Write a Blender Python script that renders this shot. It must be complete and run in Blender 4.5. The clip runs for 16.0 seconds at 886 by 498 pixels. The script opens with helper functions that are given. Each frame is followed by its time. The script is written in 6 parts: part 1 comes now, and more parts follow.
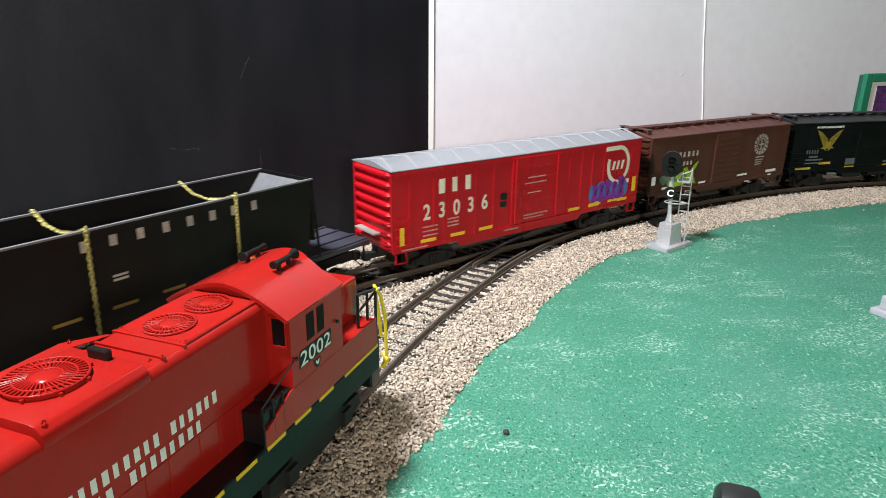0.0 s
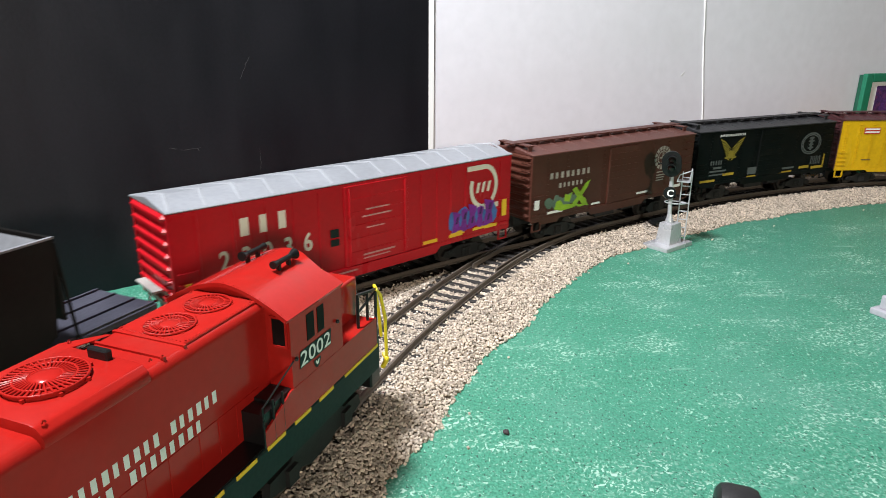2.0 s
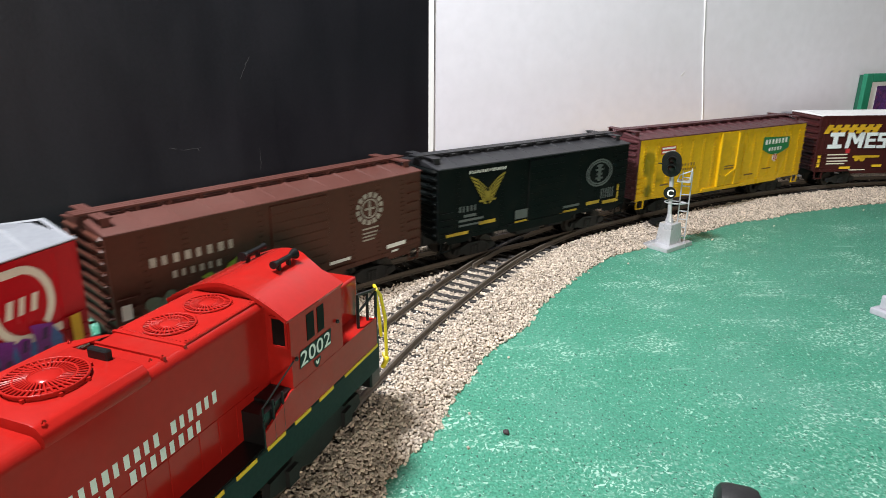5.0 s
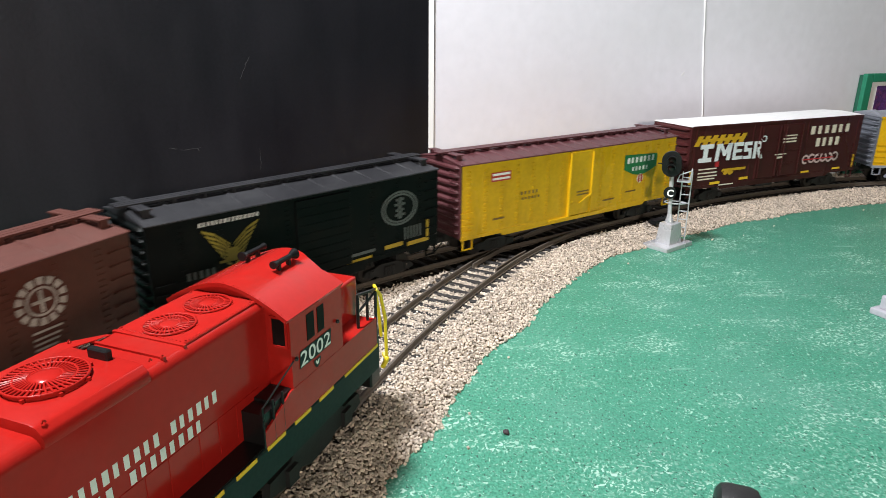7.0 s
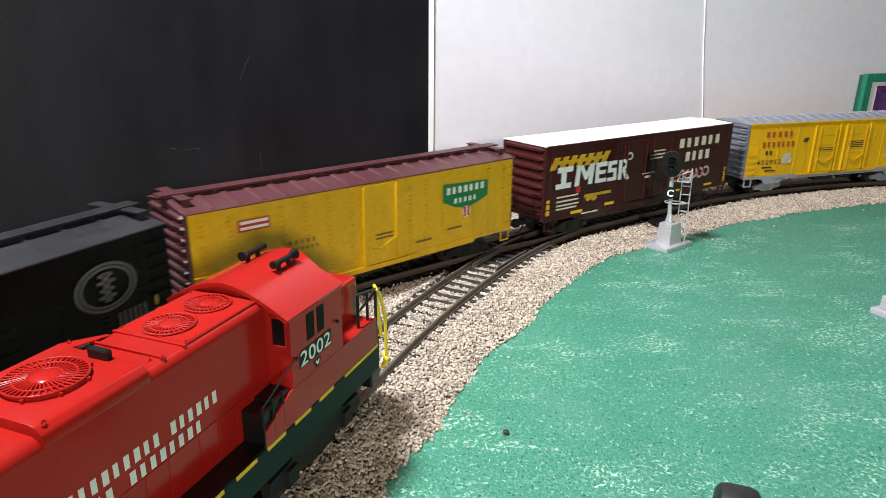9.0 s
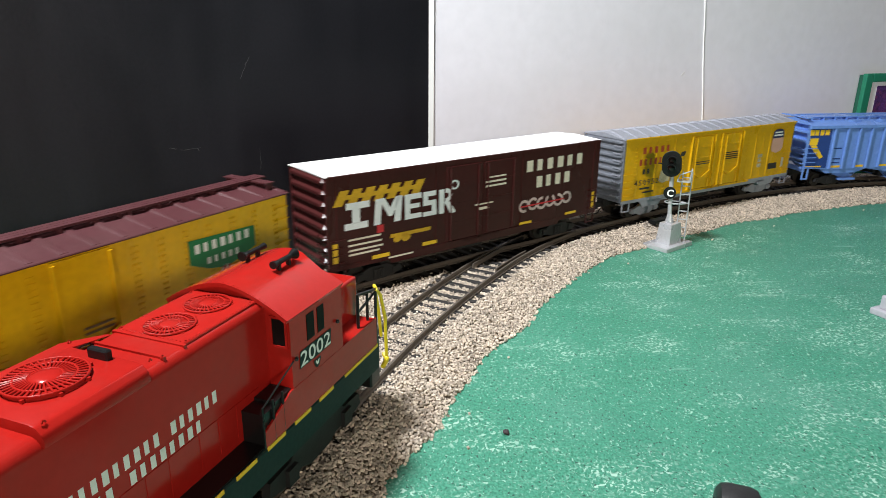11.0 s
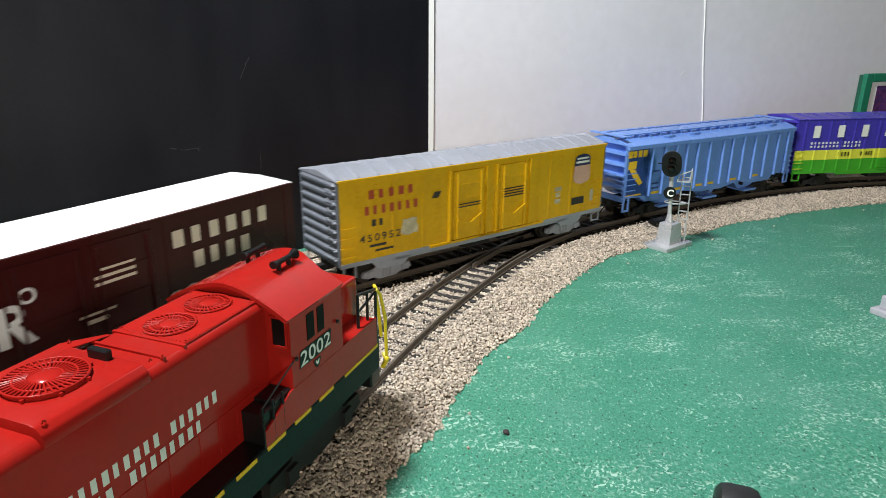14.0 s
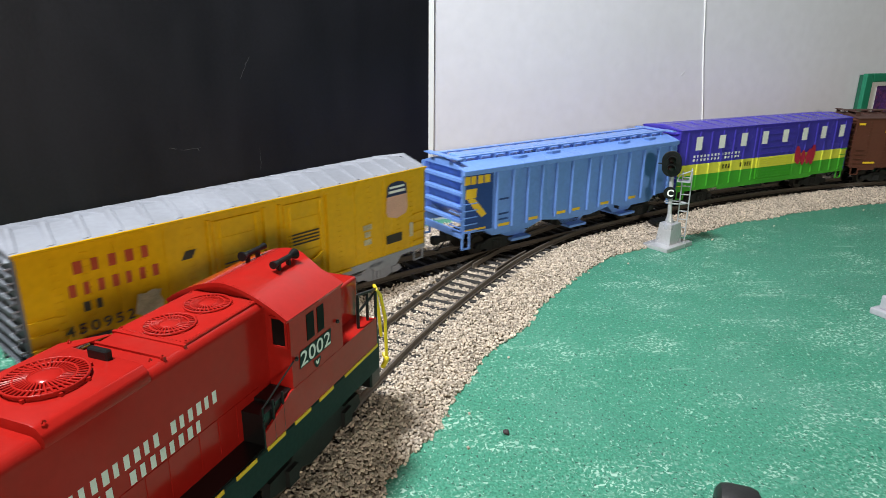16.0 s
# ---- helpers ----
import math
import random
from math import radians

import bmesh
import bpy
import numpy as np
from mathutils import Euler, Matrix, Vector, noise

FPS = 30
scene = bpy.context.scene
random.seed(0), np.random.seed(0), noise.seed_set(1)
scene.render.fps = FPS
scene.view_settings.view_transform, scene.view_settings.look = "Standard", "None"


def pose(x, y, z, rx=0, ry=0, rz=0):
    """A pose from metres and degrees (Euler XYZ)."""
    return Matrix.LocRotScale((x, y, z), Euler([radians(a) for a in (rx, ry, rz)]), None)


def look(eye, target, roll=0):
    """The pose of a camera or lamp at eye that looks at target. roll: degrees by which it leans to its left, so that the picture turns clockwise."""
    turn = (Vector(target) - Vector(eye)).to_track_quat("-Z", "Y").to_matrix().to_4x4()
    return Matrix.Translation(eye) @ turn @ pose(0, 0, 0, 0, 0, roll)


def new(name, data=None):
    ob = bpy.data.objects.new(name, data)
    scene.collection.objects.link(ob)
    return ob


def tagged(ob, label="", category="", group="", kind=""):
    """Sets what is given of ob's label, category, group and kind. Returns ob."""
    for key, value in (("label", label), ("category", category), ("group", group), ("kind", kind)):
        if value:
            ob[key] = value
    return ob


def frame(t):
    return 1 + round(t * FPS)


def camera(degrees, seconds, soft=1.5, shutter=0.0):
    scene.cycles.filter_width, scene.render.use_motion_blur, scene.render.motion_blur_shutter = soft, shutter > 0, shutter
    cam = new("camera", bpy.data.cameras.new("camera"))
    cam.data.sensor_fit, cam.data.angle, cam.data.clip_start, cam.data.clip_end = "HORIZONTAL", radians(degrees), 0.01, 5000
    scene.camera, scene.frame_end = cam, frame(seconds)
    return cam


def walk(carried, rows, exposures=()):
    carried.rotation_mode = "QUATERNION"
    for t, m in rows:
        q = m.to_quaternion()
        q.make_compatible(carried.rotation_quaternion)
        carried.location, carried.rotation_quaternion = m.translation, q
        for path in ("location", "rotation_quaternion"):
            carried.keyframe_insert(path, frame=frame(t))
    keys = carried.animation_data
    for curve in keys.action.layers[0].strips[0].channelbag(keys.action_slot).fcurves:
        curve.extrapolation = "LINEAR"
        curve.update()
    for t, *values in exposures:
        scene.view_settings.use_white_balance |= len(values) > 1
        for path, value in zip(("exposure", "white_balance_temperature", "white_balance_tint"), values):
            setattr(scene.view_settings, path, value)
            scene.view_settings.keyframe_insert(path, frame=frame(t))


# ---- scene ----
cam = camera(67.67, 16.0, soft=0.75, shutter=0.7)
CAM = look((0, 0, 0.1255), (0, 0.9478, -0.1934), 0.61)
walk(cam, [(0.0, CAM), (16.0, CAM)], exposures=[(0.0, 0.0, 6500, 8), (9.2, -0.02, 6500, 9), (11.3, -0.18, 6500, 6), (14.5, -0.30, 6500, 5), (16.0, -0.24, 6500, 5)])

# ---- light: a lamp over the layout and a low desk lamp behind the camera ----
world = bpy.data.worlds.new("room_air")
world.use_nodes = True
world.node_tree.nodes["Background"].inputs[0].default_value = (0.9, 0.95, 1.0, 1)
world.node_tree.nodes["Background"].inputs[1].default_value = 0.02
scene.world = world


def room_lamp(name, at, aim, size, watts, colour, spread):
    data = bpy.data.lights.new(name, "AREA")
    data.shape, data.size, data.energy, data.color = "DISK", size, watts, colour
    data.spread = math.radians(spread)
    ob = new(name, data)
    ob.matrix_world = look(at, aim)
    return ob


room_lamp("lamp_key", (-0.203, 0.131, 0.557), (0.10, 0.33, 0.0), 0.08, 5.4, (0.955, 0.97, 1.0), 150)
room_lamp("lamp_desk", (0.34, -1.14, 0.38), (0.0, 0.30, 0.05), 0.14, 6.8, (1.0, 0.90, 0.77), 150)

MM = 0.001
RAIL = 0.0095          # height of the rail heads over the board
CARW = 35.5            # width of a car body, mm


# ---- materials ----
def material(name, colour, rough=0.5, metal=0.0, vary=0.15, scale=300.0, bump=0.1, spec=0.5, dirt=0.0,
             dirt_colour=(0.05, 0.04, 0.03), island=0.0, obrand=0.0, coat=0.0, streak=(1, 1, 1)):
    """Painted or moulded surface: base colour with a coarse and a fine variation, relief and optional dirt."""
    m = bpy.data.materials.new(name)
    m.use_nodes = True
    nt = m.node_tree
    n, l = nt.nodes, nt.links
    b = n["Principled BSDF"]
    b.inputs["Roughness"].default_value, b.inputs["Metallic"].default_value = rough, metal
    b.inputs["Specular IOR Level"].default_value = spec
    b.inputs["Coat Weight"].default_value = coat
    co = n.new("ShaderNodeTexCoord")
    mp = n.new("ShaderNodeMapping")
    mp.inputs["Scale"].default_value = streak
    l.new(co.outputs["Object"], mp.inputs[0])
    big, fine = n.new("ShaderNodeTexNoise"), n.new("ShaderNodeTexNoise")
    big.inputs["Scale"].default_value, big.inputs["Detail"].default_value = scale * 0.12, 4
    fine.inputs["Scale"].default_value, fine.inputs["Detail"].default_value = scale * 2, 5
    l.new(mp.outputs[0], big.inputs["Vector"])
    l.new(co.outputs["Object"], fine.inputs["Vector"])
    add = n.new("ShaderNodeMath")
    add.operation = "ADD"
    l.new(big.outputs[0], add.inputs[0])
    l.new(fine.outputs[0], add.inputs[1])
    last = add
    if island or obrand:
        src = n.new("ShaderNodeNewGeometry").outputs["Random Per Island"] if island else n.new("ShaderNodeObjectInfo").outputs["Random"]
        k = n.new("ShaderNodeMath")
        k.operation, k.inputs[1].default_value = "MULTIPLY_ADD", 2 * (island or obrand)
        l.new(src, k.inputs[0])
        l.new(add.outputs[0], k.inputs[2])
        sub = n.new("ShaderNodeMath")
        sub.operation, sub.inputs[1].default_value = "SUBTRACT", island or obrand
        l.new(k.outputs[0], sub.inputs[0])
        last = sub
    rng = n.new("ShaderNodeMapRange")
    rng.inputs[1].default_value, rng.inputs[2].default_value = 0.5, 1.5
    rng.inputs[3].default_value, rng.inputs[4].default_value = 1 - vary * 1.5, 1 + vary * 1.5
    rng.clamp = not (island or obrand)
    l.new(last.outputs[0], rng.inputs[0])
    mul = n.new("ShaderNodeVectorMath")
    mul.operation, mul.inputs[0].default_value = "SCALE", colour[:3]
    l.new(rng.outputs[0], mul.inputs["Scale"])
    out = mul.outputs[0]
    if dirt:
        dn = n.new("ShaderNodeTexNoise")
        dn.inputs["Scale"].default_value, dn.inputs["Detail"].default_value = scale * 0.5, 6
        l.new(mp.outputs[0], dn.inputs["Vector"])
        dr = n.new("ShaderNodeMapRange")
        dr.inputs[1].default_value, dr.inputs[2].default_value, dr.inputs[4].default_value = 0.5, 0.75, dirt
        l.new(dn.outputs[0], dr.inputs[0])
        mix = n.new("ShaderNodeMix")
        mix.data_type = "RGBA"
        mix.inputs[7].default_value = (*dirt_colour, 1)
        l.new(dr.outputs[0], mix.inputs[0])
        l.new(out, mix.inputs[6])
        out = mix.outputs[2]
    l.new(out, b.inputs["Base Color"])
    rr = n.new("ShaderNodeMapRange")
    rr.inputs[1].default_value, rr.inputs[2].default_value = 0.3, 0.7
    rr.inputs[3].default_value, rr.inputs[4].default_value = max(0.05, rough - 0.08), min(1, rough + 0.08)
    l.new(big.outputs[0], rr.inputs[0])
    l.new(rr.outputs[0], b.inputs["Roughness"])
    if bump:
        bp = n.new("ShaderNodeBump")
        bp.inputs["Strength"].default_value, bp.inputs["Distance"].default_value = bump, 0.0003
        l.new(fine.outputs[0], bp.inputs["Height"])
        l.new(bp.outputs[0], b.inputs["Normal"])
    return m


def board_material():
    """Green painted board with pale scuffs, thin paint and dark flecks."""
    m = bpy.data.materials.new("green_board")
    m.use_nodes = True
    nt = m.node_tree
    n, l = nt.nodes, nt.links
    b = n["Principled BSDF"]
    co = n.new("ShaderNodeTexCoord")

    def noise_mask(scale, stretch, lo, hi, turn, detail=4, distort=0.0):
        mp, tx, mr = n.new("ShaderNodeMapping"), n.new("ShaderNodeTexNoise"), n.new("ShaderNodeMapRange")
        mp.inputs["Rotation"].default_value, mp.inputs["Scale"].default_value = (0, 0, turn), stretch
        tx.inputs["Scale"].default_value, tx.inputs["Detail"].default_value = scale, detail
        tx.inputs["Distortion"].default_value = distort
        mr.inputs[1].default_value, mr.inputs[2].default_value = lo, hi
        l.new(co.outputs["Object"], mp.inputs[0])
        l.new(mp.outputs[0], tx.inputs["Vector"])
        l.new(tx.outputs[0], mr.inputs[0])
        return mr.outputs[0]

    def math(op, a, c):
        k = n.new("ShaderNodeMath")
        k.operation = op
        for i, s in enumerate((a, c)):
            if hasattr(s, "node"):
                l.new(s, k.inputs[i])
            else:
                k.inputs[i].default_value = s
        return k.outputs[0]

    def mix(fac, a, c):
        k = n.new("ShaderNodeMix")
        k.data_type = "RGBA"
        l.new(fac, k.inputs[0])
        for i, s in ((6, a), (7, c)):
            if hasattr(s, "node"):
                l.new(s, k.inputs[i])
            else:
                k.inputs[i].default_value = (*s, 1)
        return k.outputs[2]

    base = mix(noise_mask(22, (1, 1, 1), 0.35, 0.65, 0), (0.022, 0.165, 0.098), (0.038, 0.202, 0.130))
    base = mix(noise_mask(1300, (1.1, 0.75, 1), 0.40, 0.62, 0.2), base, (0.068, 0.295, 0.198))
    patches = noise_mask(30, (0.55, 1.1, 1), 0.47, 0.70, -0.85, 4)
    rubbed = noise_mask(90, (0.5, 1, 1), 0.47, 0.66, -0.9, 4)
    flakes = noise_mask(780, (0.95, 0.95, 1), 0.545, 0.60, -0.35, 5, 0.7)
    small = noise_mask(900, (1.0, 0.75, 1), 0.625, 0.655, 0.5, 4, 0.8)
    scuff = math("MULTIPLY", flakes, math("MULTIPLY", math("ADD", patches, 0.05), math("ADD", rubbed, 0.12)))
    scuff = math("MAXIMUM", math("MINIMUM", math("MULTIPLY", scuff, 3.0), 0.85), math("MULTIPLY", small, 0.7))
    lines = math("MULTIPLY", noise_mask(240, (0.10, 1.0, 1), 0.64, 0.69, -0.65, 3, 0.2), 0.45)
    scuff = math("MAXIMUM", scuff, math("MULTIPLY", lines, rubbed))
    col = mix(scuff, base, (0.44, 0.64, 0.54))
    col = mix(math("MULTIPLY", noise_mask(14, (1, 1, 1), 0.5, 0.75, 0.1), 0.35), col, (0.11, 0.26, 0.21))
    dark = noise_mask(900, (1.1, 0.7, 1), 0.630, 0.655, 0.3, 3)
    col = mix(math("MULTIPLY", dark, 0.9), col, (0.010, 0.045, 0.035))
    l.new(col, b.inputs["Base Color"])
    b.inputs["Roughness"].default_value = 0.48
    bp = n.new("ShaderNodeBump")
    bp.inputs["Strength"].default_value, bp.inputs["Distance"].default_value = 0.4, 0.0004
    l.new(math("ADD", noise_mask(650, (0.7, 1, 1), 0.3, 0.7, 0.9), flakes), bp.inputs["Height"])
    l.new(bp.outputs[0], b.inputs["Normal"])
    return m


M_BOARD = board_material()
M_BALLAST = material("ballast_stone", (0.53, 0.45, 0.375), 0.85, vary=0.22, scale=900, bump=0.4, spec=0.2, island=0.6)
M_BED = material("ballast_bed", (0.20, 0.16, 0.12), 0.95, vary=0.5, scale=1500, bump=1.0, spec=0.1)
M_RAIL = material("weathered_rail", (0.14, 0.115, 0.095), 0.5, metal=0.35, vary=0.2, scale=400, bump=0.3)
M_TIE = material("black_tie", (0.022, 0.019, 0.018), 0.7, vary=0.3, scale=600, bump=0.4, obrand=0.3)
M_BLACKWALL = material("black_panel", (0.0066, 0.0063, 0.0104), 0.5, vary=0.3, scale=300, bump=0.2, spec=0.35, streak=(1, 1, 0.3))
M_WHITEWALL = material("white_wall", (0.715, 0.700, 0.775), 0.6, vary=0.05, scale=60, bump=0.05, spec=0.3, dirt=0.14, dirt_colour=(0.50, 0.50, 0.51))
M_ROOM = material("room_plaster", (0.66, 0.64, 0.65), 0.8, vary=0.05, scale=20, bump=0.1)
M_FLOOR = material("room_carpet", (0.16, 0.14, 0.12), 0.9, vary=0.2, scale=60, bump=0.3)
M_CEIL = material("ceiling_paint", (0.74, 0.73, 0.73), 0.9, vary=0.04, scale=20)
M_TRIM = material("white_trim", (0.85, 0.85, 0.86), 0.5, vary=0.03, scale=60, bump=0.05)
M_BLACK = material("black_plastic", (0.009, 0.009, 0.0095), 0.32, spec=0.3, vary=0.2, scale=500, bump=0.1)
M_TRUCK = material("truck_black", (0.0065, 0.006, 0.006), 0.7, vary=0.3, scale=700, bump=0.3)
M_WHEEL = material("wheel_steel", (0.04, 0.034, 0.030), 0.5, metal=0.5, vary=0.2, scale=500)
M_WHITE = material("white_lettering", (0.78, 0.78, 0.76), 0.6, vary=0.08, scale=900, bump=0)
M_CREAM = material("cream_lettering", (0.72, 0.66, 0.56), 0.6, vary=0.1, scale=900, bump=0)
M_FADED = material("faded_lettering", (0.36, 0.32, 0.285), 0.65, vary=0.35, scale=1200, bump=0)
M_YEL = material("yellow_marking", (0.80, 0.50, 0.02), 0.55, vary=0.08, scale=900, bump=0)


# ---- mesh helpers ----
def box(bm, x0, x1, y0, y1, z0, z1):
    """Box in millimetres."""
    v = [bm.verts.new((x * MM, y * MM, z * MM)) for x in (x0, x1) for y in (y0, y1) for z in (z0, z1)]
    for f in ((0, 1, 3, 2), (4, 6, 7, 5), (0, 4, 5, 1), (2, 3, 7, 6), (0, 2, 6, 4), (1, 5, 7, 3)):
        bm.faces.new([v[i] for i in f])
    return v


def prism(bm, pts, a, b, axis="y"):
    """Extrude an outline (millimetres) from a to b along an axis. Outline is in (x, z) for y, (y, z) for x, (x, y) for z."""
    def at(p, d):
        return {"y": (p[0], d, p[1]), "x": (d, p[0], p[1]), "z": (p[0], p[1], d)}[axis]
    lo = [bm.verts.new(Vector(at(p, a)) * MM) for p in pts]
    hi = [bm.verts.new(Vector(at(p, b)) * MM) for p in pts]
    k = len(pts)
    bm.faces.new(lo)
    bm.faces.new(hi[::-1])
    for i in range(k):
        bm.faces.new((lo[i], hi[i], hi[(i + 1) % k], lo[(i + 1) % k]))
    return lo + hi


def cyl(bm, p, q, r, seg=10, r2=None):
    """Cylinder or cone from p to q (millimetres)."""
    p, q = Vector(p) * MM, Vector(q) * MM
    d = q - p
    m = Matrix.Translation((p + q) / 2) @ d.to_track_quat("Z", "Y").to_matrix().to_4x4()
    bmesh.ops.create_cone(bm, cap_ends=True, segments=seg, radius1=r * MM, radius2=(r if r2 is None else r2) * MM, depth=d.length, matrix=m)


def bevel(bm, w, seg=2, angle=40):
    bmesh.ops.recalc_face_normals(bm, faces=bm.faces)
    es = [e for e in bm.edges if len(e.link_faces) == 2 and e.calc_face_angle(0) > radians(angle)]
    bmesh.ops.bevel(bm, geom=es, offset=w * MM, segments=seg, affect="EDGES", profile=0.6)


def mesh_of(name, bm, mat, smooth=False):
    bmesh.ops.recalc_face_normals(bm, faces=bm.faces)
    me = bpy.data.meshes.new(name)
    bm.to_mesh(me)
    bm.free()
    me.materials.append(mat)
    if smooth:
        me.polygons.foreach_set("use_smooth", [True] * len(me.polygons))
        me.set_sharp_from_angle(angle=radians(38))
    return me


def part(name, bm, mat, parent, label="", smooth=False):
    ob = new(name, mesh_of(name, bm, mat, smooth))
    ob.parent = parent
    if label:
        ob["label"] = label
    return ob


def B():
    return bmesh.new()


def thing(name, label, category, group="", kind="", at=None):
    ob = new(name)
    ob.empty_display_size = 0.01
    if at is not None:
        ob.matrix_basis = at
    return tagged(ob, label, category, group, kind)


# ---- the line of the main track: curvature along its length ----
STEP = 0.0025
GRID = np.arange(-0.62, 1.02, STEP)
KAPPA_AT = np.arange(-0.32, 0.75, 0.08)
KAPPA = [-1.823, -1.917, -2.871, -1.211, -0.101, 0.208, -1.801, -1.487, -2.222, -2.532, -2.532, -2.532, -2.532, -2.532]


def integrate(s, a, x0, y0, i0):
    c, w = np.cos(a), np.sin(a)
    px = np.concatenate([[0], np.cumsum((c[1:] + c[:-1]) / 2 * STEP)])
    py = np.concatenate([[0], np.cumsum((w[1:] + w[:-1]) / 2 * STEP)])
    return px - px[i0] + x0, py - py[i0] + y0


_k = np.interp(GRID, KAPPA_AT, KAPPA)
_i0 = int(np.argmin(abs(GRID)))
MAIN_A = np.concatenate([[0], np.cumsum((_k[1:] + _k[:-1]) / 2 * STEP)])
MAIN_A = MAIN_A - MAIN_A[_i0] + 0.6330
MAIN_X, MAIN_Y = integrate(GRID, MAIN_A, 0.0418, 0.3673, _i0)

# the siding, from behind the locomotive to the turnout
SGRID = np.arange(-0.30, 0.2551, STEP)
SIDE_A = np.radians(np.interp(SGRID, [-0.30, -0.05, 0, 0.04, 0.085, 0.115, 0.15, 0.18, 0.21, 0.255], [71, 69.6, 69.4, 65.5, 62, 60, 55, 49, 44, 37]))
SIDE_X, SIDE_Y = integrate(SGRID, SIDE_A, -0.0273, 0.2164, int(np.argmin(abs(SGRID))))


def main_at(s):
    return np.array([np.interp(s, GRID, MAIN_X), np.interp(s, GRID, MAIN_Y)])


# how far the train has rolled, seconds and metres
ROLL_T = [0.0, 0.5, 1.0, 1.5, 2.0, 2.5, 3.0, 3.5, 4.0, 7.0, 8.5, 9.0, 11.5, 12.0, 12.5, 13.0, 13.5, 14.0, 14.5, 15.0, 15.5, 16.0]
ROLL_S = [-0.0054, -0.0313, -0.0574, -0.0838, -0.111, -0.1436, -0.1823, -0.2216, -0.2586, -0.4735, -0.5795, -0.613, -0.7808, -0.8144, -0.8477, -0.8794, -0.9118, -0.9454, -0.9783, -1.0108, -1.0429, -1.0748]


def rolled(t):
    """Smooth cubic through the table."""
    T, S = np.array(ROLL_T), np.array(ROLL_S)
    d = np.diff(S) / np.diff(T)
    g = np.concatenate([[d[0]], (d[1:] + d[:-1]) / 2, [d[-1]]])
    i = int(np.clip(np.searchsorted(T, t) - 1, 0, len(T) - 2))
    h = T[i + 1] - T[i]
    q = (t - T[i]) / h
    return ((2 * q**3 - 3 * q**2 + 1) * S[i] + (q**3 - 2 * q**2 + q) * h * g[i]
            + (-2 * q**3 + 3 * q**2) * S[i + 1] + (q**3 - q**2) * h * g[i + 1])


def car_pose(s, half):
    """Centre, heading of a car whose trucks stand at s - half and s + half, and the yaw of each truck against it."""
    p, q = main_at(s - half), main_at(s + half)
    c, a = (p + q) / 2, math.atan2(q[1] - p[1], q[0] - p[0])
    yaw = [float(np.interp(s + e * half, GRID, MAIN_A)) - a for e in (-1, 1)]
    return c, a, yaw


# ---- room and backdrop ----
BL = math.radians(40)
WH = math.radians(23)
CORNER = Vector((-0.008, 0.434))


def wall_along(name, start, heading, length, z0, z1, thick, mat, label, category="wall"):
    """Upright panel whose front face runs from start along heading; its thickness goes to the left."""
    bm = B()
    box(bm, 0, length * 1000, 0, thick * 1000, z0 * 1000, z1 * 1000)
    ob = new(name, mesh_of(name, bm, mat))
    ob.matrix_basis = pose(start[0], start[1], 0, 0, 0, math.degrees(heading))
    return tagged(ob, label, category, kind="structure")


dB, dW = Vector((math.cos(BL), math.sin(BL))), Vector((math.cos(WH), math.sin(WH)))
wall_along("wall_black", CORNER - dB * 1.75, BL, 1.75, -0.75, 1.65, 0.02, M_BLACKWALL, "matt black painted backdrop panel behind the layout")
wall_along("wall_white", CORNER + dW * 0.0016, WH, 2.3, -0.75, 1.65, 0.02, M_WHITEWALL, "smooth white wall with creased vertical seams")
# slim white edge strip where black and white meet
wall_along("trim_corner", CORNER - Vector((0.0022, 0.0022)), WH, 0.0035, -0.02, 1.2, 0.003, M_TRIM, "slim white edging strip beside the black panel", "trim")


def seam(name, u, lean, z0, z1, width):
    """Slightly raised, uneven crease down the white wall."""
    bm = B()
    rng = random.Random(int(u * 1000))
    prev = None
    steps = 26
    for i in range(steps + 1):
        z = z0 + (z1 - z0) * i / steps
        c = u + lean * (z - z0) + rng.uniform(-1, 1) * 0.0007
        w = width * rng.uniform(0.6, 1.3)
        row = [bm.verts.new((c - w, -0.0001, z)), bm.verts.new((c, -0.0009, z)), bm.verts.new((c + w, -0.0001, z))]
        if prev:
            bm.faces.new((prev[0], prev[1], row[1], row[0]))
            bm.faces.new((prev[1], prev[2], row[2], row[1]))
        prev = row
    ob = new(name, mesh_of(name, bm, M_TRIM))
    ob.matrix_basis = pose(CORNER.x, CORNER.y, 0, 0, 0, math.degrees(WH))
    return tagged(ob, "raised paper seam running down the white wall", "trim", kind="structure")


seam("trim_seam", 0.2345, -0.134, 0.0, 0.5, 0.00032)


def wall_nick():
    """Small lifted flake of paint on the white wall."""
    bm = B()
    prism(bm, [(201.3, 92.6), (201.5, 92.4), (204.3, 95.1), (204.1, 95.3)], -0.3, 0.2, "y")
    ob = new("trim_nick", mesh_of("trim_nick", bm, M_TRIM))
    ob.matrix_basis = pose(CORNER.x, CORNER.y, 0, 0, 0, math.degrees(WH))
    tagged(ob, "small lifted paint flake on the white wall", "scratch", kind="structure")


wall_nick()


